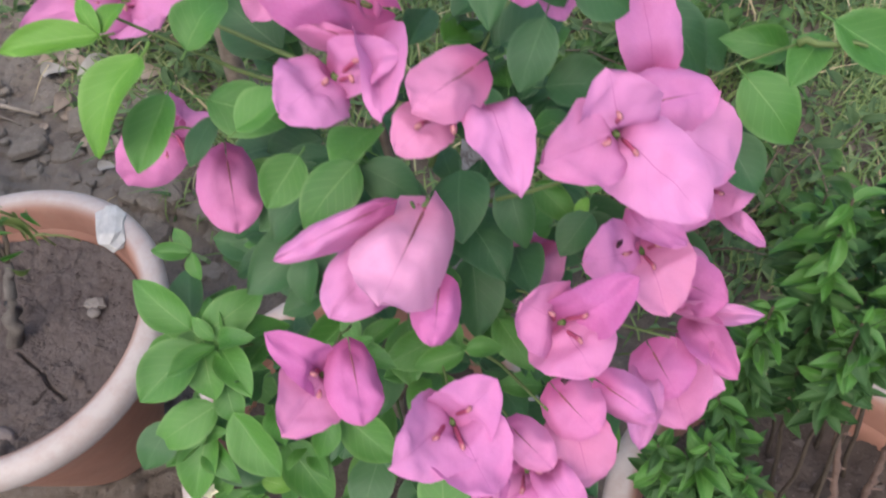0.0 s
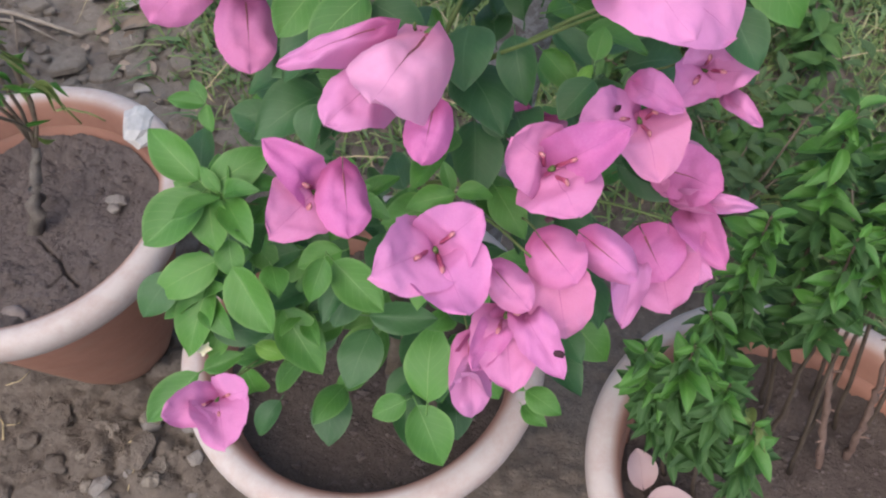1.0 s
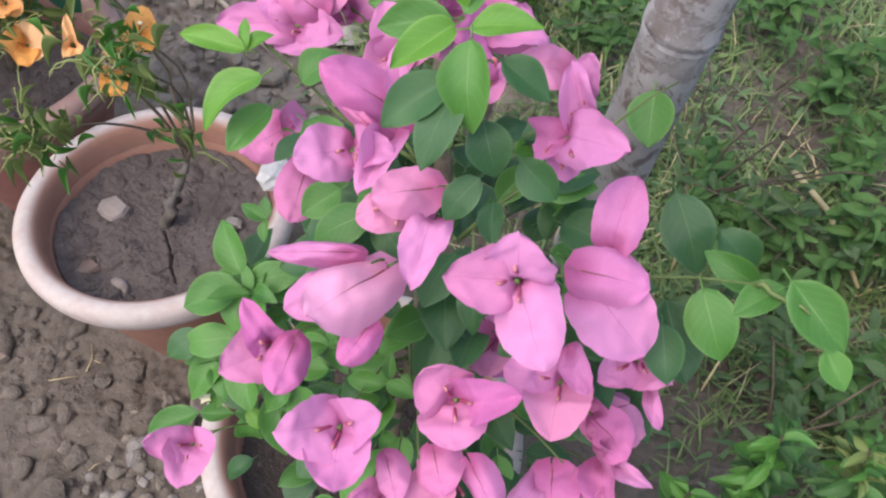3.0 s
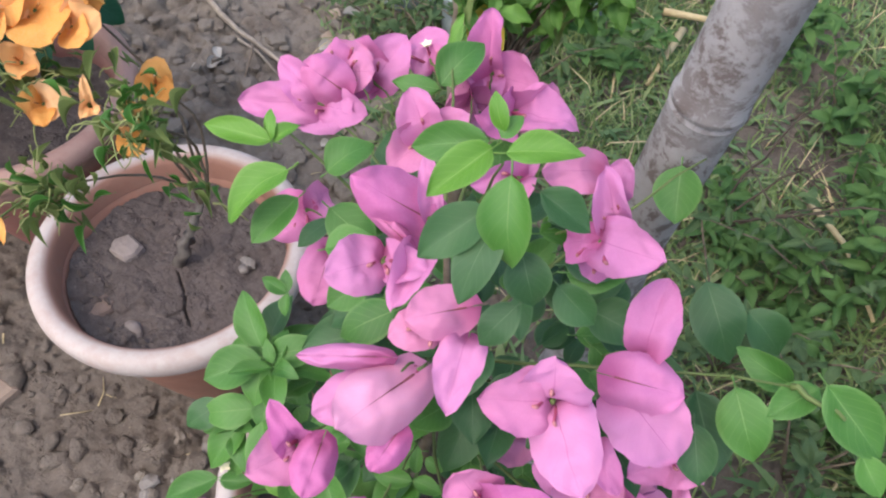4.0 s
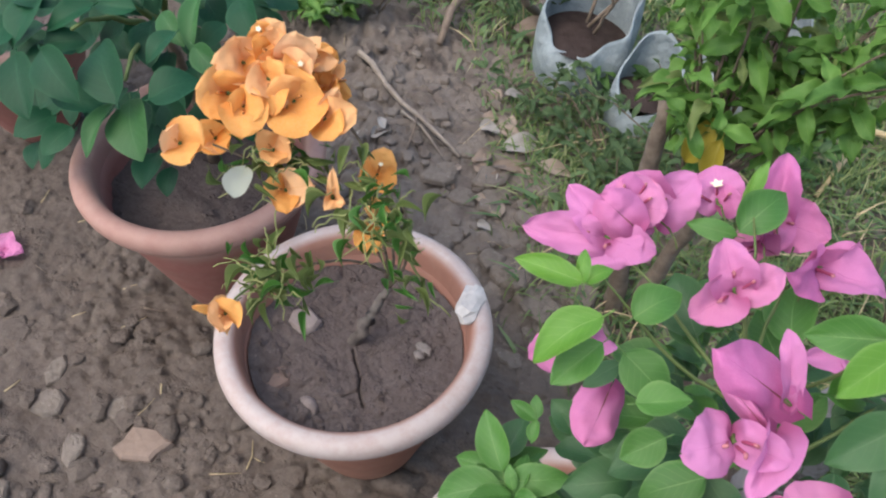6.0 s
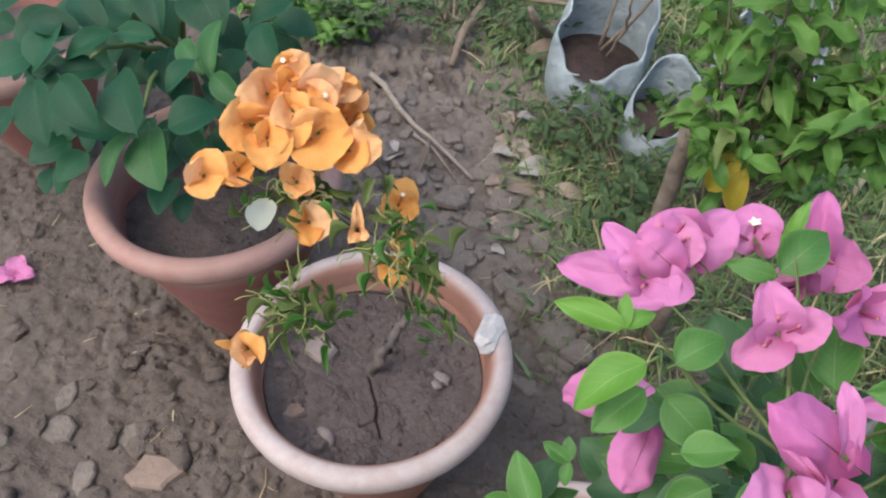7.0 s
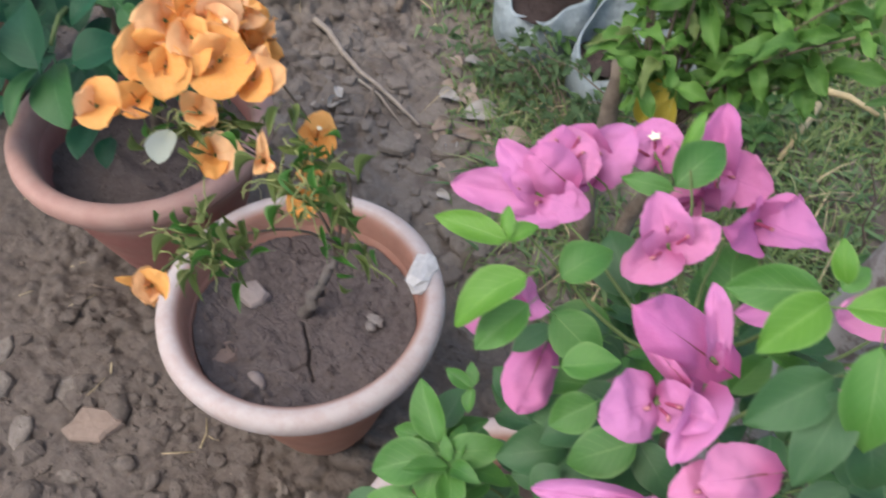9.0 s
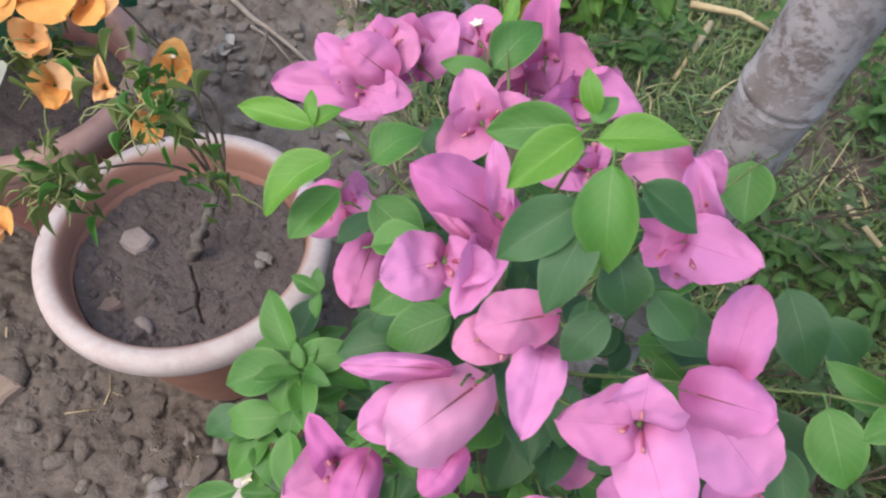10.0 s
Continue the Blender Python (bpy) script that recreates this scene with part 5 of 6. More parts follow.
def shoot(a, b, leaves, size, seed, bare=0.35, radius=0.0022, bronze=False):
    """A stem with leaves set round it in whorls from some way up."""
    rng = random.Random(seed)
    a, b = Vector(a), Vector(b)
    sag = Vector((rng.uniform(-0.012, 0.012), rng.uniform(-0.012, 0.012), 0))
    pts = bent(a, b, sag, 10, 0.002, seed)
    part_of("stem", mesh_of("stem", *tube(pts, [radius * (1 - 0.06 * i) for i in range(11)], 6), DARK_TWIG), shrub)
    axis = (b - a).normalized()
    count = int(1.15 * leaves)
    for i in range(count):
        u = bare + (1 - bare) * (i / count) ** 0.85
        p = a.lerp(b, u) + sag * (4 * u * (1 - u))
        w = i * 2.4 + rng.uniform(-0.9, 0.9)
        side = axis.orthogonal().normalized()
        side = Matrix.Rotation(w, 3, axis) @ side
        d = (side + axis * rng.uniform(-0.35, 0.5) * (1.6 if u > 0.9 else 1)).normalized()
        long = 1.05 * size * rng.uniform(0.6, 1.25) * (0.75 if u > 0.92 else 1.0)
        kind = SHRUB_BRONZE if bronze and u > 0.9 and rng.random() < 0.5 else SHRUB_BRIGHT if u > 0.75 and rng.random() < 0.6 else SHRUB_LEAVES
        leaf_on(shrub, kind, p, p + d * long, rng.uniform(0.33, 0.46), axis * 0.6 + Vector((0, -0.3, 0.6)), 0.7)


for i, (a, b, leaves, size, bare) in enumerate((
        ((0.425, 0.455, 0.19), (0.385, 0.505, 0.570), 100, 0.023, 0.35),
        ((0.460, 0.460, 0.19), (0.430, 0.520, 0.580), 85, 0.023, 0.58),
        ((0.400, 0.440, 0.19), (0.355, 0.475, 0.500), 90, 0.022, 0.35),
        ((0.355, 0.400, 0.19), (0.318, 0.402, 0.458), 85, 0.021, 0.35),
        ((0.370, 0.395, 0.19), (0.345, 0.392, 0.430), 75, 0.021, 0.35),
        ((0.345, 0.410, 0.19), (0.292, 0.412, 0.425), 70, 0.021, 0.40),
        ((0.385, 0.390, 0.19), (0.368, 0.384, 0.395), 60, 0.021, 0.35),
        ((0.490, 0.470, 0.19), (0.470, 0.540, 0.555), 75, 0.023, 0.62),
        ((0.430, 0.490, 0.19), (0.400, 0.560, 0.500), 85, 0.023, 0.35),
        ((0.470, 0.500, 0.19), (0.450, 0.580, 0.500), 70, 0.023, 0.58),
        ((0.380, 0.440, 0.19), (0.335, 0.450, 0.420), 70, 0.022, 0.40),
        ((0.420, 0.430, 0.19), (0.405, 0.465, 0.500), 60, 0.022, 0.62),
        ((0.500, 0.450, 0.19), (0.500, 0.515, 0.545), 70, 0.023, 0.66),
        ((0.450, 0.430, 0.19), (0.430, 0.485, 0.530), 65, 0.023, 0.66),
        ((0.520, 0.500, 0.19), (0.540, 0.560, 0.510), 65, 0.023, 0.55))):
    shoot(a, b, leaves, size, 301 + i, bare, 0.0022, i in (1, 6))
def knotted_twig(a, b, seed):
    """A bare upright twig with small knots and stubs along it."""
    rng = random.Random(seed)
    pts = bent(Vector(a), Vector(b), (0.004, 0, 0), 26, 0.0012, seed)
    radii = [(0.0030 - 0.00005 * i) * (1.35 if i % 3 == 0 else 1.0) * rng.uniform(0.9, 1.1) for i in range(27)]
    part_of("twig", mesh_of("twig", *tube(pts, radii, 8), KNOTTED), shrub, None, "bare knotted brown twig")
    for i in range(3, 26, 2):
        d = Vector((rng.uniform(-1, 1), rng.uniform(-1, 1), rng.uniform(0.1, 0.8))).normalized()
        branch("stub", shrub, pts[i], pts[i] + d * rng.uniform(0.005, 0.011), (0, 0, 0), 0.0016, 0.0007, KNOTTED, 3, 0.0004, seed + i, 5)


knotted_twig((0.474, 0.435, 0.19), (0.403, 0.489, 0.47), 340)
knotted_twig((0.496, 0.448, 0.19), (0.458, 0.455, 0.41), 370)


# ---------------------------------------------------------------- bamboo post
def post():
    low, high = Vector((0.119, 0.712, -0.03)), Vector((0.292, 0.685, 1.35))
    ob = base_at("bamboo_post", low.x, low.y, 0.0, "weathered grey bamboo post with peeling bark, stuck in the ground", "post")
    joints = [0.0, 0.24, 0.470, 0.708, 0.945, 1.20, 1.38]
    d = (high - low).normalized()
    pts, radii = [], []
    for i in range(len(joints) - 1):
        for u in (0.0, 0.012, 0.03, 0.05, 0.25, 0.5, 0.75, 0.95, 0.98, 0.992):
            s = joints[i] + u * (joints[i + 1] - joints[i])
            pts.append(low + d * s)
            radii.append(0.0265 * (0.95 if u == 0.0 else 1.075 if u == 0.012 else 1.05 if u == 0.03 else 1.06 if u == 0.992 else 1.03 if u == 0.98 else 0.99 if u == 0.5 else 1.0))
    verts, faces = tube(pts, radii, 40)
    part_of("culm", mesh_of("culm", verts, faces, BAMBOO), ob)


post()


# ---------------------------------------------------------------- grow bags behind
def grow_bag(x, y, radius, height, seed, tilt, label, soil):
    rng = random.Random(seed)
    bag = base_at("grow_bag", x, y, 0.0, label, "grow bag", "grow bags")
    bag.matrix_basis = pose(x, y, -0.008, tilt[0], tilt[1], 0)
    sides, rows = 56, 26
    verts, faces = [], []
    folds = [(rng.uniform(0, 6.28), rng.randint(2, 9), rng.uniform(0.012, 0.032)) for _ in range(8)]
    for shell in (0, 1):
        for i in range(rows):
            u = i / (rows - 1)
            for k in range(sides):
                w = 2 * math.pi * k / sides
                r = radius * (0.90 + 0.16 * math.sin(math.pi * u * 0.8) - 0.10 * u)
                for ph, n, amp in folds:
                    r *= 1 + amp * math.sin(n * w + ph + 3 * u * math.sin(ph)) * (0.4 + 0.8 * u)
                r -= 0.004 * shell
                top = height * (0.94 + 0.46 * math.sin(w - 0.15) + 0.035 * math.sin(3 * w + seed) + 0.018 * math.sin(7 * w + 2 * seed))
                verts.append((r * math.cos(w), r * math.sin(w), top * u))
    n = rows * sides
    for shell in (0, 1):
        for i in range(rows - 1):
            for k in range(sides):
                j = (k + 1) % sides
                q = (i * sides + k, i * sides + j, (i + 1) * sides + j, (i + 1) * sides + k)
                faces.append(tuple(shell * n + a for a in (q if shell == 0 else q[::-1])))
    top0 = (rows - 1) * sides
    for k in range(sides):
        j = (k + 1) % sides
        faces.append((top0 + k, top0 + j, n + top0 + j, n + top0 + k))
    part_of("sack", mesh_of("sack", verts, faces, BAG), bag, bag.matrix_basis.copy())
    sv, sf = lathe([(0.0, soil + 0.01), (0.25 * radius, soil + 0.006), (0.6 * radius, soil), (0.9 * radius, soil - 0.004)], 30)
    part_of("soil", mesh_of("bag_soil", sv, sf, DARK_SOIL), bag, bag.matrix_basis.copy(), "dark moist soil")
    return bag


grow_bag(-0.562, 1.425, 0.098, 0.20, 3, (-6, 4), "grey-white plastic grow bag filled with dark soil", 0.095)
grow_bag(-0.388, 1.368, 0.062, 0.13, 7, (-8, 5), "small crumpled pale plastic grow bag", 0.08)
grow_bag(-0.27, 1.56, 0.10, 0.19, 11, (0, 0), "grey plastic grow bag half hidden by a shrub", 0.13)
for i, (a, b) in enumerate((((-0.55, 1.43, 0.13), (-0.45, 1.49, 0.32)), ((-0.56, 1.44, 0.13), (-0.59, 1.55, 0.34)), ((-0.53, 1.42, 0.13), (-0.49, 1.40, 0.26)))):
    st = base_at("bare_stick", *a, "thin bare brown stick standing in a grow bag", "stick", "sticks")
    branch("shaft", st, Vector(a) - Vector((0, 0, 0.02)), b, (0.006, 0.01, 0), 0.004, 0.002, WOOD_STEM, 8, 0.003, 60 + i)


# ---------------------------------------------------------------- stump and shrub behind the bags
def back_shrub():
    ob = base_at("shrub", -0.135, 0.955, 0.0, "bright green shrub with lobed leaves sprouting from a cut trunk", "shrub")
    branch("trunk", ob, (-0.165, 0.975, -0.03), (-0.162, 0.965, 0.435), (-0.004, 0, 0), 0.0165, 0.0105, STUMP, 16, 0.0035, 70, 14, "cut dry brown trunk")
    branch("trunk", ob, (-0.15, 0.995, -0.03), (-0.075, 0.975, 0.38), (0.006, 0, 0), 0.015, 0.008, STUMP, 14, 0.004, 71, 10)
    rng = random.Random(12)
    leaves = [blade_mesh("leaf", BACK_LEAF, 130 + s, 0.0, 0.58, 0.75, 0.1, 0.18, 0.15, 0.13, 12, 4, 0.25, 0.25, 3.0) for s in (1, 2, 3)]
    olive = [blade_mesh("leaf", OLIVE_LEAF, 134, 0.0, 0.58, 0.75, 0.1, 0.18, 0.15, 0.13, 12, 4, 0.25, 0.25, 3.0)]
    yellow = [blade_mesh("leaf", YELLOW_LEAF, 140, 0.0, 0.5, 0.7, 0.1, 0.15, 0.3, 0.05, 9, 4, 0.2, 0.2)]
    for i in range(34):
        w = rng.uniform(0, 2 * math.pi)
        r = 0.15 * math.sqrt(rng.random())
        end = Vector((-0.065 + r * math.cos(w) * 1.1, 0.985 + 0.9 * r * math.sin(w), rng.uniform(0.50, 0.72)))
        start = Vector((-0.095 + rng.uniform(-0.02, 0.02), 0.965 + rng.uniform(-0.015, 0.015), rng.uniform(0.30, 0.40)))
        branch("stem", ob, start, end, (0, 0, 0.02), 0.0026, 0.001, WOOD_STEM, 7, 0.003, 400 + i, 5)
        for k in range(11):
            u = 0.42 + 0.58 * k / 10
            p = start.lerp(end, u) + Vector((0, 0, 0.08 * u * (1 - u)))
            d = Vector((rng.uniform(-1, 1), rng.uniform(-1, 1), rng.uniform(-0.5, 0.4))).normalized()
            leaf_on(ob, olive if rng.random() < 0.12 else leaves, p, p + d * rng.uniform(0.028, 0.058), rng.uniform(0.30, 0.44), (0, -0.3, 0.9), 0.5)
    leaf_on(ob, yellow, (-0.078, 0.900, 0.505), (-0.088, 0.872, 0.448), 0.46, (0, -0.6, 0.6))
    leaf_on(ob, yellow, (-0.062, 0.890, 0.490), (-0.054, 0.866, 0.440), 0.46, (0, -0.6, 0.6))
    branch("stem", ob, (-0.095, 0.955, 0.36), (-0.070, 0.895, 0.50), (0, 0, 0.01), 0.002, 0.001, WOOD_STEM, 6, 0.002, 470, 5)


back_shrub()


# ---------------------------------------------------------------- stones, clods, sticks, fallen leaves
def rough_stone(name, x, y, z, sx, sy, sz, seed, material, label, category, group="", turn=0.0):
    bm = bmesh.new()
    bmesh.ops.create_icosphere(bm, subdivisions=2, radius=1.0)
    for v in bm.verts:
        n1 = noise.noise(v.co * 1.3 + Vector((seed * 3.1, 0, 0)))
        n2 = noise.noise(v.co * 3.1 + Vector((0, seed * 2.3, 0)))
        v.co *= 1 + 0.45 * n1 + 0.16 * n2
        v.co = Vector((v.co.x * sx, v.co.y * sy, v.co.z * sz))
    me = bpy.data.meshes.new(name)
    bm.to_mesh(me)
    bm.free()
    me.materials.append(material)
    me.polygons.foreach_set("use_smooth", [seed % 3 == 0] * len(me.polygons))
    ob = new(name, me)
    ob.matrix_basis = Matrix.Translation((x, y, z)) @ Matrix.Rotation(turn, 4, "Z")
    return tagged(ob, label, category, group)


def slab(name, x, y, z, sx, sy, sz, seed, material, label, category, group="", turn=0.0):
    """A flat broken piece with an angular outline and a worn upper edge."""
    rng = random.Random(seed)
    n = rng.randint(6, 9)
    ring = [(2 * math.pi * (k + rng.uniform(-0.28, 0.28)) / n, rng.uniform(0.75, 1.1)) for k in range(n)]
    verts, faces = [], []
    for level, grow in ((0.0, 1.06), (0.7, 1.0), (1.0, 0.84)):
        for a, r in ring:
            verts.append((sx * r * grow * math.cos(a), sy * r * grow * math.sin(a), sz * (level + rng.uniform(-0.08, 0.08))))
    verts.append((0, 0, sz * rng.uniform(1.0, 1.15)))
    for lv in (0, 1):
        for k in range(n):
            j = (k + 1) % n
            faces.append((lv * n + k, lv * n + j, (lv + 1) * n + j, (lv + 1) * n + k))
    for k in range(n):
        faces.append((2 * n + k, 2 * n + (k + 1) % n, 3 * n))
    faces.append(tuple(range(n))[::-1])
    ob = new(name, mesh_of(name, verts, faces, material, smooth=False))
    ob.matrix_basis = Matrix.Translation((x, y, z)) @ Matrix.Rotation(turn, 4, "Z") @ Matrix.Rotation(rng.uniform(-0.15, 0.15), 4, "X")
    return tagged(ob, label, category, group)


def on_ground(x, y):
    return float(ground_height(np.array([x]), np.array([y]))[0])


slab("brick_fragment", -0.536, 0.342, on_ground(-0.536, 0.342) - 0.001, 0.038, 0.027, 0.014, 41, BRICK_BIT, "flat tan broken brick piece lying on the soil", "brick piece", turn=0.75)
slab("stone", -0.374, 0.543, 0.224, 0.023, 0.020, 0.014, 6, STONE, "greyish faceted stone lying on the pot soil", "stone", "stones in the pots")
rough_stone("stone", -0.239, 0.613, 0.228, 0.011, 0.007, 0.006, 8, GRAVEL, "pale pebble lying on the pot soil", "stone", "stones in the pots")
rough_stone("stone", -0.236, 0.603, 0.228, 0.007, 0.006, 0.005, 9, GRAVEL, "pale pebble lying on the pot soil", "stone", "stones in the pots")
rough_stone("stone", -0.286, 0.465, 0.229, 0.014, 0.011, 0.008, 12, STONE, "grey pebble half sunk in the pot soil", "stone", "stones in the pots")
slab("stone", -0.340, 0.468, 0.222, 0.016, 0.021, 0.011, 11, RED_STONE, "reddish pebble half sunk in the pot soil", "stone", "stones in the pots")
rough_stone("chalk_flake", -0.212, 0.667, 0.290, 0.017, 0.029, 0.009, 17, CHALK, "white chalky flake stuck on the pot rim", "flake", turn=0.5)


def clods():
    rng = random.Random(55)
    made = 0
    while made < 150:
        x, y = rng.uniform(-1.35, 0.05), rng.uniform(0.12, 1.25)
        if rng.random() < 0.4:
            x, y = rng.uniform(-0.75, -0.2), rng.uniform(0.15, 0.5)
        s = rng.uniform(0.004, 0.013) if rng.random() < 0.85 else rng.uniform(0.012, 0.022)
        for px, py, pr in ((-0.288, 0.549, 0.085), (-0.65, 0.608, 0.085), (0.080, 0.466, 0.085), (0.424, 0.405, 0.085), (-1.23, 0.625, 0.085)):
            if math.hypot(x - px, y - py) < pr + s:
                break
        else:
            made += 1
            rough_stone("soil_clod", x, y, on_ground(x, y) + s * 0.25, s * rng.uniform(1, 1.6), s, s * rng.uniform(0.5, 0.8), 100 + made, DIRT,
                        "dry crumbly brown lump of earth on the ground", "soil clod", "soil clods", rng.uniform(0, 6.28))


clods()


def broken_earth():
    """Flat broken lumps of dried earth behind the pots, and gravel by the pink plant's pot."""
    rng = random.Random(56)
    for i in range(145):
        x = rng.uniform(-1.0, -0.30)
        y = 0.98 - 0.35 * (x + 0.5) + rng.gauss(0, 0.13)
        s = rng.uniform(0.005, 0.012) if rng.random() < 0.7 else rng.uniform(0.012, 0.022)
        slab("soil_clod", x, y, on_ground(x, y) - s * 0.05, s * rng.uniform(0.9, 1.5), s, s * rng.uniform(0.35, 0.7), 500 + i, DRY_EARTH if rng.random() < 0.4 else DIRT,
             "flat broken lump of dried earth on the ground", "soil clod", "soil clods", rng.uniform(0, 6.28))
    for i in range(70):
        x, y = rng.uniform(-0.62, -0.12), rng.uniform(0.78, 1.14)
        s = rng.uniform(0.012, 0.034)
        slab("soil_clod", x, y, on_ground(x, y) - s * 0.12, s * rng.uniform(0.9, 1.4), s, s * rng.uniform(0.25, 0.45), 1500 + i, DRY_EARTH if rng.random() < 0.75 else DIRT,
             "flat plate of cracked dried earth on the ground", "soil clod", "soil clods", rng.uniform(0, 6.28))
    for i in range(26):
        x, y = rng.uniform(-0.95, -0.35), rng.uniform(0.12, 0.36)
        s = rng.uniform(0.010, 0.028)
        slab("soil_clod", x, y, on_ground(x, y) - s * 0.10, s * rng.uniform(0.9, 1.5), s, s * rng.uniform(0.3, 0.55), 1700 + i, DIRT if rng.random() < 0.35 else DRY_EARTH,
             "flat broken lump of dried earth on the ground", "soil clod", "soil clods", rng.uniform(0, 6.28))
    for i in range(44):
        x, y = rng.gauss(-0.20, 0.065), rng.gauss(0.360, 0.045)
        s = rng.uniform(0.004, 0.010)
        rough_stone("gravel_stone", x, y, on_ground(x, y) + s * 0.3, s * rng.uniform(0.9, 1.4), s, s * rng.uniform(0.6, 0.9), 900 + i, GRAVEL if rng.random() < 0.45 else DRY_EARTH,
                    "small grey gravel stone on the soil", "gravel", "gravel stones", rng.uniform(0, 6.28))


broken_earth()


def crumbs():
    """Fine crumbs of earth strewn over the ground."""
    rng = np.random.RandomState(8)
    octa = np.array([(1, 0, 0), (-1, 0, 0), (0, 1, 0), (0, -1, 0), (0, 0, 1), (0, 0, -1)], float)
    tri = np.array([(0, 2, 4), (2, 1, 4), (1, 3, 4), (3, 0, 4), (2, 0, 5), (1, 2, 5), (3, 1, 5), (0, 3, 5)])
    n = 16000
    x, y = rng.uniform(-1.6, 0.5, n), rng.uniform(0.05, 1.5, n)
    keep = lattice(x, y, 4, 60) + 0.5 * lattice(x, y, 11, 61) > 0.62
    x, y = x[keep], y[keep]
    z = ground_height(x, y)
    s = 0.0013 + 0.0035 * rng.rand(len(x)) ** 3
    verts = octa[None] * (1 + 0.5 * rng.uniform(-1, 1, (len(x), 6, 1))) * s[:, None, None] * np.array([1.2, 1.0, 0.75]) + np.stack((x, y, z + s * 0.3), -1)[:, None]
    faces = tri[None] + 6 * np.arange(len(x))[:, None, None]
    me = bpy.data.meshes.new("soil_crumbs")
    me.from_pydata(verts.reshape(-1, 3).tolist(), [], faces.reshape(-1, 3).tolist())
    me.materials.append(DIRT)
    tagged(new("soil_crumbs", me), "fine brown crumbs of earth strewn on the ground", "soil crumbs", kind="stuff")


crumbs()


def ground_stick(points, r, label="dry crooked brown stick lying on the soil", material=None, name="dry_stick"):
    pts = [Vector((x, y, on_ground(x, y) + r + h)) for x, y, h in points]
    ob = new(name, mesh_of(name, *tube(pts, [r * (1 - 0.5 * i / (len(pts) - 1)) for i in range(len(pts))], 7), material or TWIG))
    return tagged(ob, label, "stick", "sticks")


ground_stick([(-0.905, 1.150, 0.006), (-0.855, 1.136, 0.012), (-0.80, 1.117, 0.014), (-0.745, 1.106, 0.010), (-0.69, 1.092, 0.010), (-0.635, 1.088, 0.006), (-0.575, 1.080, 0.003)], 0.0068, "long pale split stick lying on the soil", PALE_STICK)
ground_stick([(-0.73, 1.088, 0.008), (-0.67, 1.078, 0.012), (-0.60, 1.060, 0.004)], 0.0032, "thin pale splinter lying beside a stick", PALE_STICK)
ground_stick([(-0.70, 1.10, 0.012), (-0.67, 1.06, 0.015), (-0.65, 1.00, 0.006)], 0.0025)
ground_stick([(-0.60, 0.425, 0.003), (-0.575, 0.405, 0.004)], 0.002, "short pale straw piece on the soil", STRAW, "straw_piece")
ground_stick([(-0.035, 1.56, 0.03), (-0.03, 1.48, 0.02), (-0.03, 1.40, 0.01)], 0.008, "pale dry reed lying in the grass", STRAW, "dry_reed")
ground_stick([(-0.09, 1.60, 0.03), (0.0, 1.615, 0.03), (0.06, 1.61, 0.03)], 0.008, "pale dry reed lying in the grass", STRAW, "dry_reed")
ground_stick([(-0.76, 1.60, 0.0), (-0.72, 1.50, 0.03), (-0.70, 1.43, 0.09), (-0.69, 1.38, 0.16)], 0.012, "leaning dry brown stalk among the weeds", TWIG)
ground_stick([(0.30, 1.30, 0.02), (0.38, 1.22, 0.03), (0.46, 1.12, 0.02)], 0.006, "pale dry reed lying in the grass", STRAW, "dry_reed")

ground_stick([(-0.93, 1.60, 0.03), (-0.885, 1.48, 0.03), (-0.85, 1.37, 0.02), (-0.82, 1.30, 0.004)], 0.014, "thick dry brown branch lying in the weeds")
ground_stick([(-0.84, 1.52, 0.06), (-0.70, 1.56, 0.09), (-0.52, 1.62, 0.10)], 0.006, "thin bare brown branch lying across the weeds")
bits = random.Random(33)
for i in range(70):
    x, y, w, l = bits.uniform(-1.1, 0.0), bits.uniform(0.2, 1.2), bits.uniform(0, 3.14), bits.uniform(0.008, 0.024)
    if all(math.hypot(x - px, y - py) > 0.13 for px, py in ((-0.288, 0.549), (-0.65, 0.608), (0.080, 0.466))):
        ground_stick([(x - l * math.cos(w), y - l * math.sin(w), 0.001), (x, y, 0.003), (x + l * math.cos(w + 0.3), y + l * math.sin(w + 0.3), 0.001)], bits.uniform(0.0006, 0.0014),
                     "short bit of dry straw on the soil", STRAW if i % 3 else TWIG, "straw_piece")
DRY = [blade_mesh("dry_leaf", DRY_LEAF, 150 + s, 0.0, 0.45, 0.9, 0.12, 0.12, 0.15, 0.10, 10, 6, 0.1, 0.1) for s in (1, 2, 3)]


def fallen_leaf(x, y, turn, long, ratio, seed, label="curled dry tan leaf lying on the soil"):
    z = on_ground(x, y) + 0.006
    d = Vector((math.cos(turn), math.sin(turn), 0.05))
    ob = new("fallen_leaf", DRY[seed % 3])
    ob.matrix_basis = blade_frame((x, y, z), Vector((x, y, z)) + d * long, (0.2, -0.3, 0.9), long * ratio)
    return tagged(ob, label, "leaf", "fallen leaves")


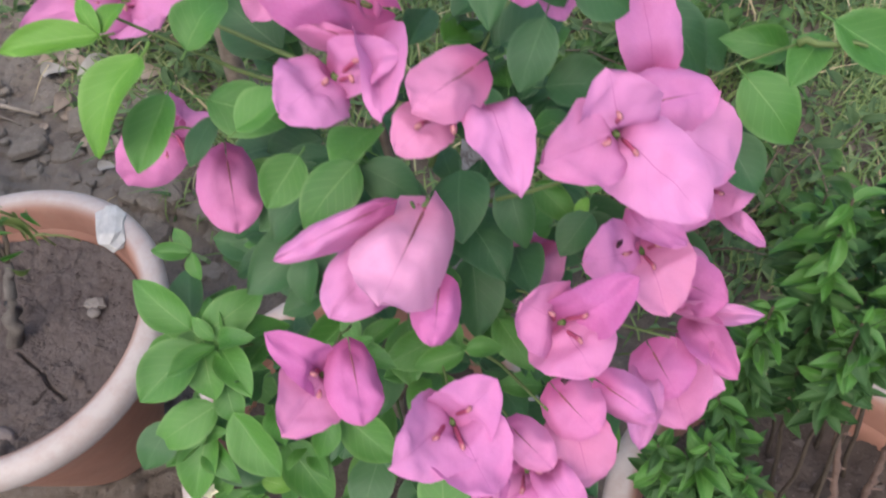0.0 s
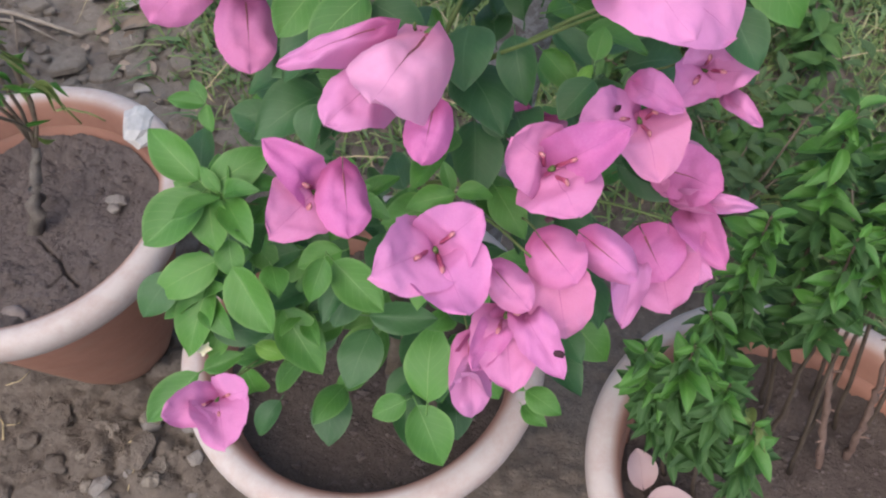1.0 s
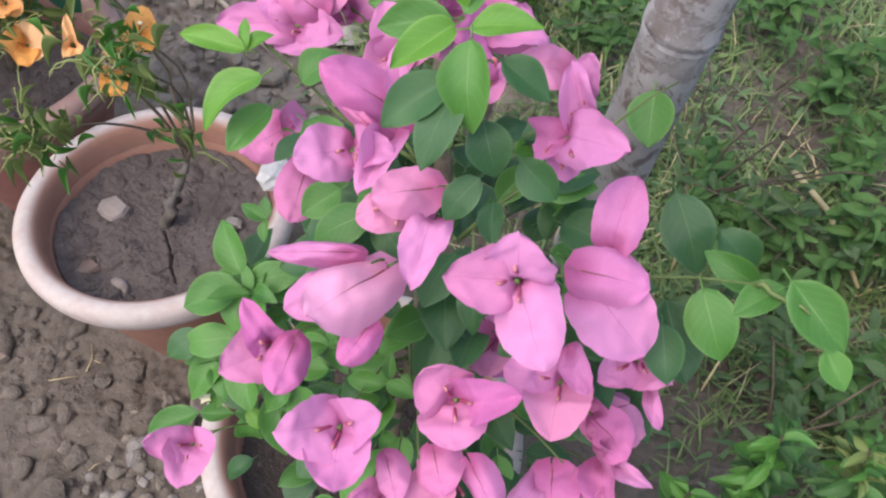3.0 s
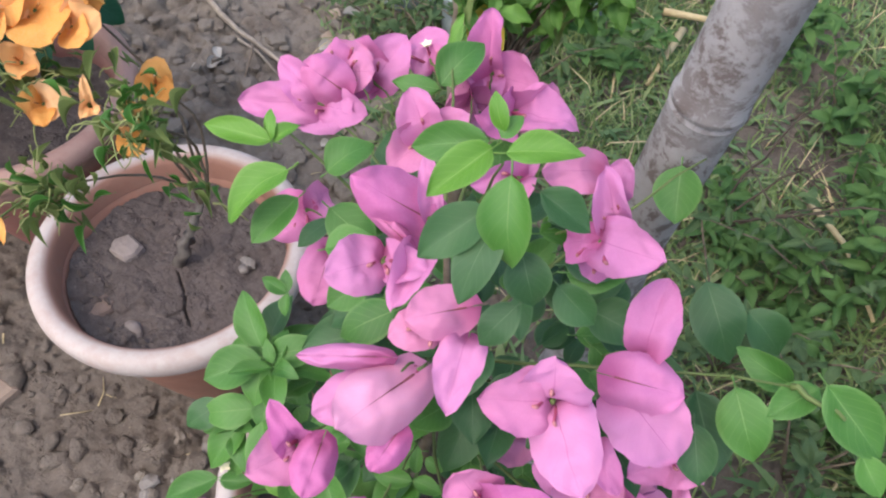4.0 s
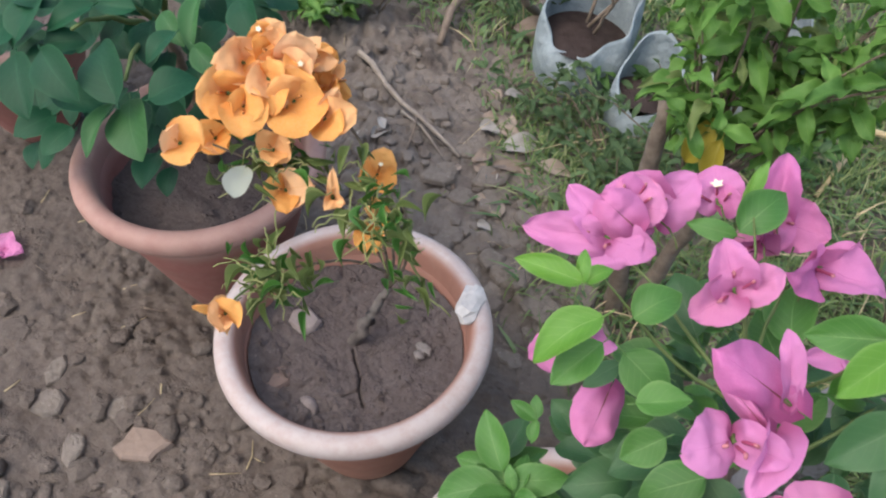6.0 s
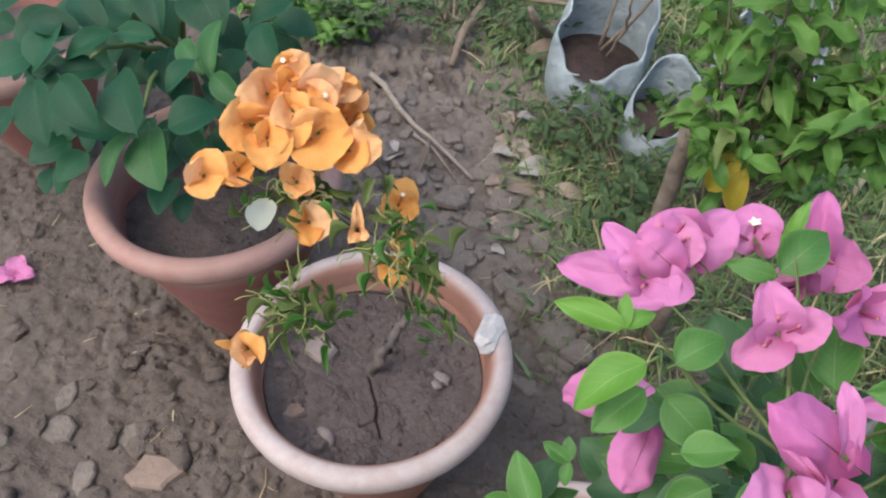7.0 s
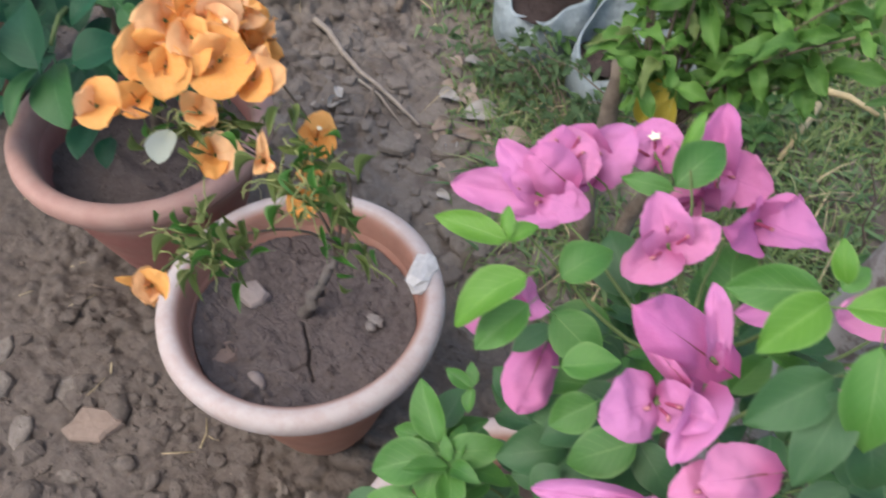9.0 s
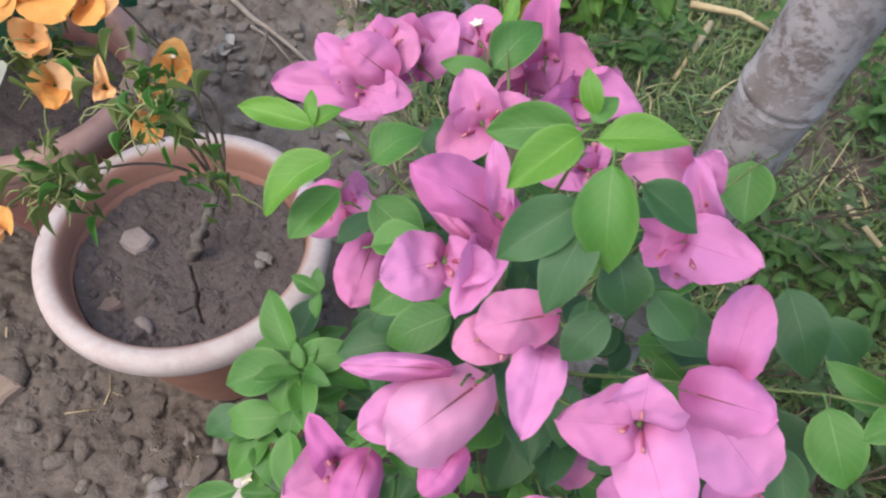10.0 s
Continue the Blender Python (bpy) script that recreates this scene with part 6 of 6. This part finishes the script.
for i, (x, y, a, s, r) in enumerate(((-0.52, 1.10, 0.6, 0.075, 0.35), (-0.55, 1.18, 2.0, 0.05, 0.7), (-0.50, 1.06, 1.1, 0.055, 0.6), (-0.60, 1.20, 0.2, 0.05, 0.6), (-0.46, 1.16, 0.1, 0.08, 0.3), (-0.53, 1.27, 1.0, 0.06, 0.6),
                                    (-0.11, 0.66, 1.5, 0.035, 0.7), (-0.75, 1.45, 0.4, 0.11, 0.4), (-0.43, 1.02, 2.5, 0.05, 0.6), (-0.62, 1.26, 3.0, 0.045, 0.6))):
    fallen_leaf(x, y, a, s, r, i)
litter = random.Random(21)
for i in range(13):
    x = litter.gauss(-0.57, 0.075)
    fallen_leaf(x, 1.13 - 0.9 * (x + 0.55) + litter.gauss(0, 0.055), litter.uniform(0, 6.28), litter.uniform(0.018, 0.042), litter.uniform(0.45, 0.75), i, "dry pinkish-tan fallen leaf lying by the grass")
BLEACHED = [blade_mesh("dry_leaf", BLEACHED_LEAF, 170 + s, 0.0, 0.45, 0.9, 0.15, 0.12, 0.25, 0.12, 10, 6, 0.1, 0.0) for s in (1, 2)]
for i, (x, y, a, s) in enumerate(((-0.762, 0.992, 0.4, 0.035), (-0.728, 1.000, 1.2, 0.040), (-0.715, 1.026, 2.6, 0.032), (-0.599, 1.165, 0.2, 0.045), (-0.525, 1.140, 1.0, 0.075), (-0.491, 1.062, 2.0, 0.040), (-0.624, 1.272, 0.7, 0.045), (-0.45, 0.98, 0.1, 0.03))):
    ob = new("fallen_leaf", BLEACHED[i % 2])
    p = Vector((x, y, on_ground(x, y) + 0.007))
    ob.matrix_basis = blade_frame(p, p + Vector((s * math.cos(a), s * math.sin(a), 0.004)), (0.2, -0.3, 0.9), s * 0.55)
    tagged(ob, "bleached pale grey dry leaf lying on the soil", "leaf", "fallen leaves")
FALLEN = [blade_mesh("petal", PALE, 160 + s, 0.16, 0.38, 0.85, 0.35, 0.25, 0.0, 0.04, 10, 6) for s in (1, 2)]
for i, (x, y, z, a, s) in enumerate(((0.330, 0.375, 0.213, 0.3, 0.036), (0.322, 0.395, 0.213, 1.8, 0.030))):
    ob = new("fallen_petal", FALLEN[i % 2])
    ob.matrix_basis = blade_frame((x, y, z), (x + s * math.cos(a), y + s * math.sin(a), z + 0.006), (0.1, -0.2, 0.9), s * 0.9)
    tagged(ob, "faded pinkish fallen bract lying on the soil", "petal", "fallen petals")

lost = base_at("fallen_flower", -0.998, 0.400, on_ground(-0.998, 0.400), "fallen magenta bougainvillea flower lying on the bare soil", "flower")
for i, a in enumerate((0.4, 2.4, 4.4)):
    p = Vector((-0.998, 0.400, on_ground(-0.998, 0.400) + 0.014))
    part_of("bract", PINK_BRACTS[i], lost, blade_frame(p, p + Vector((0.038 * math.cos(a), 0.038 * math.sin(a), 0.006)), (0.1, -0.2, 0.9), 0.034))


# ---------------------------------------------------------------- grass and weeds
def green_cover(x, y):
    """How green the ground is: bare towards the pots, overgrown at the back and on the far side."""
    edge = np.clip(2.2 - np.hypot((x + 0.1) * 0.9, y - 1.4), 0, 1)
    back = np.clip((y - (1.22 + 0.25 * np.clip(-x - 0.55, 0, 1.5))) * 3.0, 0, 1)
    mid = np.clip((x + 0.52 + 0.9 * (y - 1.05)) * 3.2, 0, 1) * np.clip((y - 0.78) * 4, 0, 1)
    right = np.clip((x - 0.42) * 4, 0, 1) * np.clip((y - 0.42) * 5, 0, 1)
    centre = np.clip((x + 0.10) * 4, 0, 1) * np.clip((y - 0.70) * 5, 0, 1)
    return np.maximum(np.maximum(back, mid), np.maximum(right, centre)) * np.clip(0.05 + 1.45 * lattice(x, y, 5, 70), 0, 1) * edge


def grass(n, seed, material, name, label, long, wide, droop):
    rng = np.random.RandomState(seed)
    x, y = rng.uniform(-2.6, 2.4, n), rng.uniform(0.35, 4.0, n)
    keep = rng.rand(n) < green_cover(x, y)
    x, y = x[keep], y[keep]
    n = len(x)
    z = ground_height(x, y) - 0.002
    w = rng.uniform(0, 2 * math.pi, n)
    lean = rng.uniform(0.2, droop, n)
    size = long * rng.uniform(0.4, 1.3, n)
    half = wide * rng.uniform(0.6, 1.2, n)
    dx, dy = np.cos(w), np.sin(w)
    sx, sy = -dy, dx
    rows = []
    for u, k in ((0.0, 0.7), (0.35, 1.0), (0.7, 0.8), (1.0, 0.08)):
        out = size * lean * u * u * 0.8
        up = size * u * (1 - 0.45 * np.minimum(lean, 1.4) * u)
        cx, cy, cz = x + dx * out, y + dy * out, z + up
        for s in (-1, 1):
            rows.append(np.stack((cx + s * sx * half * k, cy + s * sy * half * k, cz), -1))
    verts = np.stack(rows, 1).reshape(-1, 3)
    q = np.array([(0, 1, 3, 2), (2, 3, 5, 4), (4, 5, 7, 6)])
    faces = (q[None] + 8 * np.arange(n)[:, None, None]).reshape(-1, 4)
    me = bpy.data.meshes.new(name)
    me.from_pydata(verts.tolist(), [], faces.tolist())
    me.materials.append(material)
    tagged(new(name, me), label, "grass", kind="stuff")


grass(260000, 5, GRASS, "grass", "patchy short green grass with dry blades", 0.050, 0.0017, 1.6)
grass(130000, 6, WEED, "low_weeds", "low broad-leaved green weeds covering the soil", 0.032, 0.0036, 2.2)
grass(5500, 7, STRAW, "dry_grass", "dry straw-coloured grass blades lying about", 0.080, 0.0016, 2.6)


grass(14000, 8, WEED, "broad_weeds", "broad-leaved dark green weeds among the grass", 0.042, 0.0065, 2.0)


WEED_LEAVES = [blade_mesh("leaf", DULL_LEAF, 180 + s, 0.0, 0.45, 0.8, 0.1, 0.12, f, 0.05, 8, 4, 0.2, 0.1) for s, f in ((1, 0.2), (2, 0.05))]


def wispy_weed(x, y, seed, high):
    """A fine-branched weed with thin dark twigs."""
    rng = random.Random(seed)
    ob = base_at("wispy_weed", x, y, 0.0, "thin branched weed with fine dark twigs and small leaves", "weed", "weeds")
    a = Vector((x, y, on_ground(x, y) - 0.01))
    leaves = WEED_LEAVES
    for i in range(7):
        b = a + Vector((rng.uniform(-0.22, 0.22), rng.uniform(-0.15, 0.15), rng.uniform(0.5, 1.0) * high))
        branch("stem", ob, a, b, (0, 0, 0.03), 0.0022, 0.0008, WOOD_STEM, 7, 0.004, seed * 10 + i, 5)
        for k in range(12):
            u = 0.3 + 0.7 * k / 11
            p = a.lerp(b, u) + Vector((0, 0, 0.12 * u * (1 - u)))
            d = Vector((rng.uniform(-1, 1), rng.uniform(-1, 1), rng.uniform(-0.2, 0.6))).normalized()
            leaf_on(ob, leaves, p, p + d * rng.uniform(0.018, 0.035), rng.uniform(0.3, 0.45), (0, -0.3, 0.9), 0.4)


wispy_weed(0.30, 0.95, 1, 0.30)
wispy_weed(0.44, 0.85, 2, 0.26)
wispy_weed(0.40, 1.15, 3, 0.25)
wispy_weed(0.60, 0.75, 4, 0.24)
wispy_weed(-0.85, 1.48, 5, 0.16)
wispy_weed(-1.10, 1.20, 6, 0.16)
wispy_weed(-0.98, 1.28, 7, 0.12)
wispy_weed(-0.93, 1.42, 8, 0.14)
wispy_weed(-0.53, 1.27, 9, 0.11)
wispy_weed(-0.37, 1.26, 10, 0.12)
wispy_weed(-0.30, 1.18, 11, 0.12)
wispy_weed(-0.22, 1.30, 12, 0.16)


def leafy_weed(x, y, seed, high, leaves=None, label="bushy dark green weed with narrow soft leaves in the grass"):
    """A low soft weed with a tuft of narrow leaves up each short stem."""
    rng = random.Random(seed)
    ob = base_at("leafy_weed", x, y, 0.0, label, "weed", "weeds")
    a = Vector((x, y, on_ground(x, y) - 0.01))
    for i in range(6):
        b = a + Vector((rng.uniform(-0.085, 0.085), rng.uniform(-0.085, 0.085), rng.uniform(0.55, 1.0) * high))
        branch("stem", ob, a, b, (0, 0, 0.02), 0.0020, 0.0008, WOOD_STEM, 6, 0.003, seed * 10 + i, 5)
        for k in range(13):
            u = 0.25 + 0.75 * k / 12
            p = a.lerp(b, u) + Vector((0, 0, 0.08 * u * (1 - u)))
            d = Matrix.Rotation(2.4 * k + rng.uniform(-0.5, 0.5), 3, "Z") @ Vector((1, 0, rng.uniform(-0.1, 0.7)))
            leaf_on(ob, leaves or SOFT_LEAVES, p, p + d.normalized() * rng.uniform(0.028, 0.048), rng.uniform(0.30, 0.44), (0, -0.3, 0.9), 0.4)


SOFT_LEAVES = [blade_mesh("leaf", SOFT_LEAF, 190 + k, 0.0, 0.42, 0.85, 0.1, 0.15, 0.15, 0.06, 8, 4, 0.25, 0.1) for k in (1, 2)]
for i, (x, y, high) in enumerate(((0.33, 1.07, 0.15), (0.42, 1.15, 0.14), (0.36, 1.32, 0.15), (0.47, 0.95, 0.13), (0.55, 1.12, 0.16), (0.24, 1.16, 0.10), (0.29, 1.50, 0.16),
                                  (0.13, 1.62, 0.13), (0.60, 1.34, 0.18), (0.57, 0.86, 0.14), (0.43, 1.52, 0.18), (-0.11, 1.42, 0.09), (-0.30, 1.40, 0.10), (-0.44, 1.42, 0.10))):
    leafy_weed(x, y, 640 + i, high)
BRIGHT_LEAVES = [blade_mesh("leaf", BACK_LEAF, 195, 0.0, 0.42, 0.85, 0.1, 0.15, 0.15, 0.06, 8, 4, 0.25, 0.1)]
for i, (x, y, high) in enumerate(((-1.09, 1.19, 0.13), (-1.12, 1.27, 0.12), (-1.04, 1.22, 0.09), (-1.20, 1.16, 0.15))):
    leafy_weed(x, y, 660 + i, high, BRIGHT_LEAVES, "bright green soft-leaved weed growing on the dry soil")


def twiggy_weed(base, ends, seed):
    """A dry weed of long thin dark twigs that fork once."""
    rng = random.Random(seed)
    a = Vector((*base, on_ground(*base) - 0.01))
    ob = base_at("twiggy_weed", *base, 0.0, "dry weed with long thin dark brown twigs", "weed", "weeds")
    for i, e in enumerate(ends):
        e = Vector(e)
        branch("twig", ob, a, e, (0.01, 0.0, 0.05), 0.0024, 0.0011, DARK_TWIG, 10, 0.005, seed + i, 6)
        m = a.lerp(e, 0.6) + Vector((0.0, 0.0, 0.045))
        for k in range(2):
            branch("twig", ob, m, m + Vector((rng.uniform(-0.10, 0.12), rng.uniform(-0.10, 0.10), rng.uniform(0.0, 0.06))), (0, 0, 0.008), 0.0014, 0.0008, DARK_TWIG, 7, 0.003, seed * 7 + 2 * i + k, 5)


twiggy_weed((0.17, 1.15), ((0.33, 1.249, 0.20), (0.265, 1.40, 0.20), (0.335, 1.10, 0.18), (0.108, 1.289, 0.20), (0.43, 1.17, 0.20)), 77)
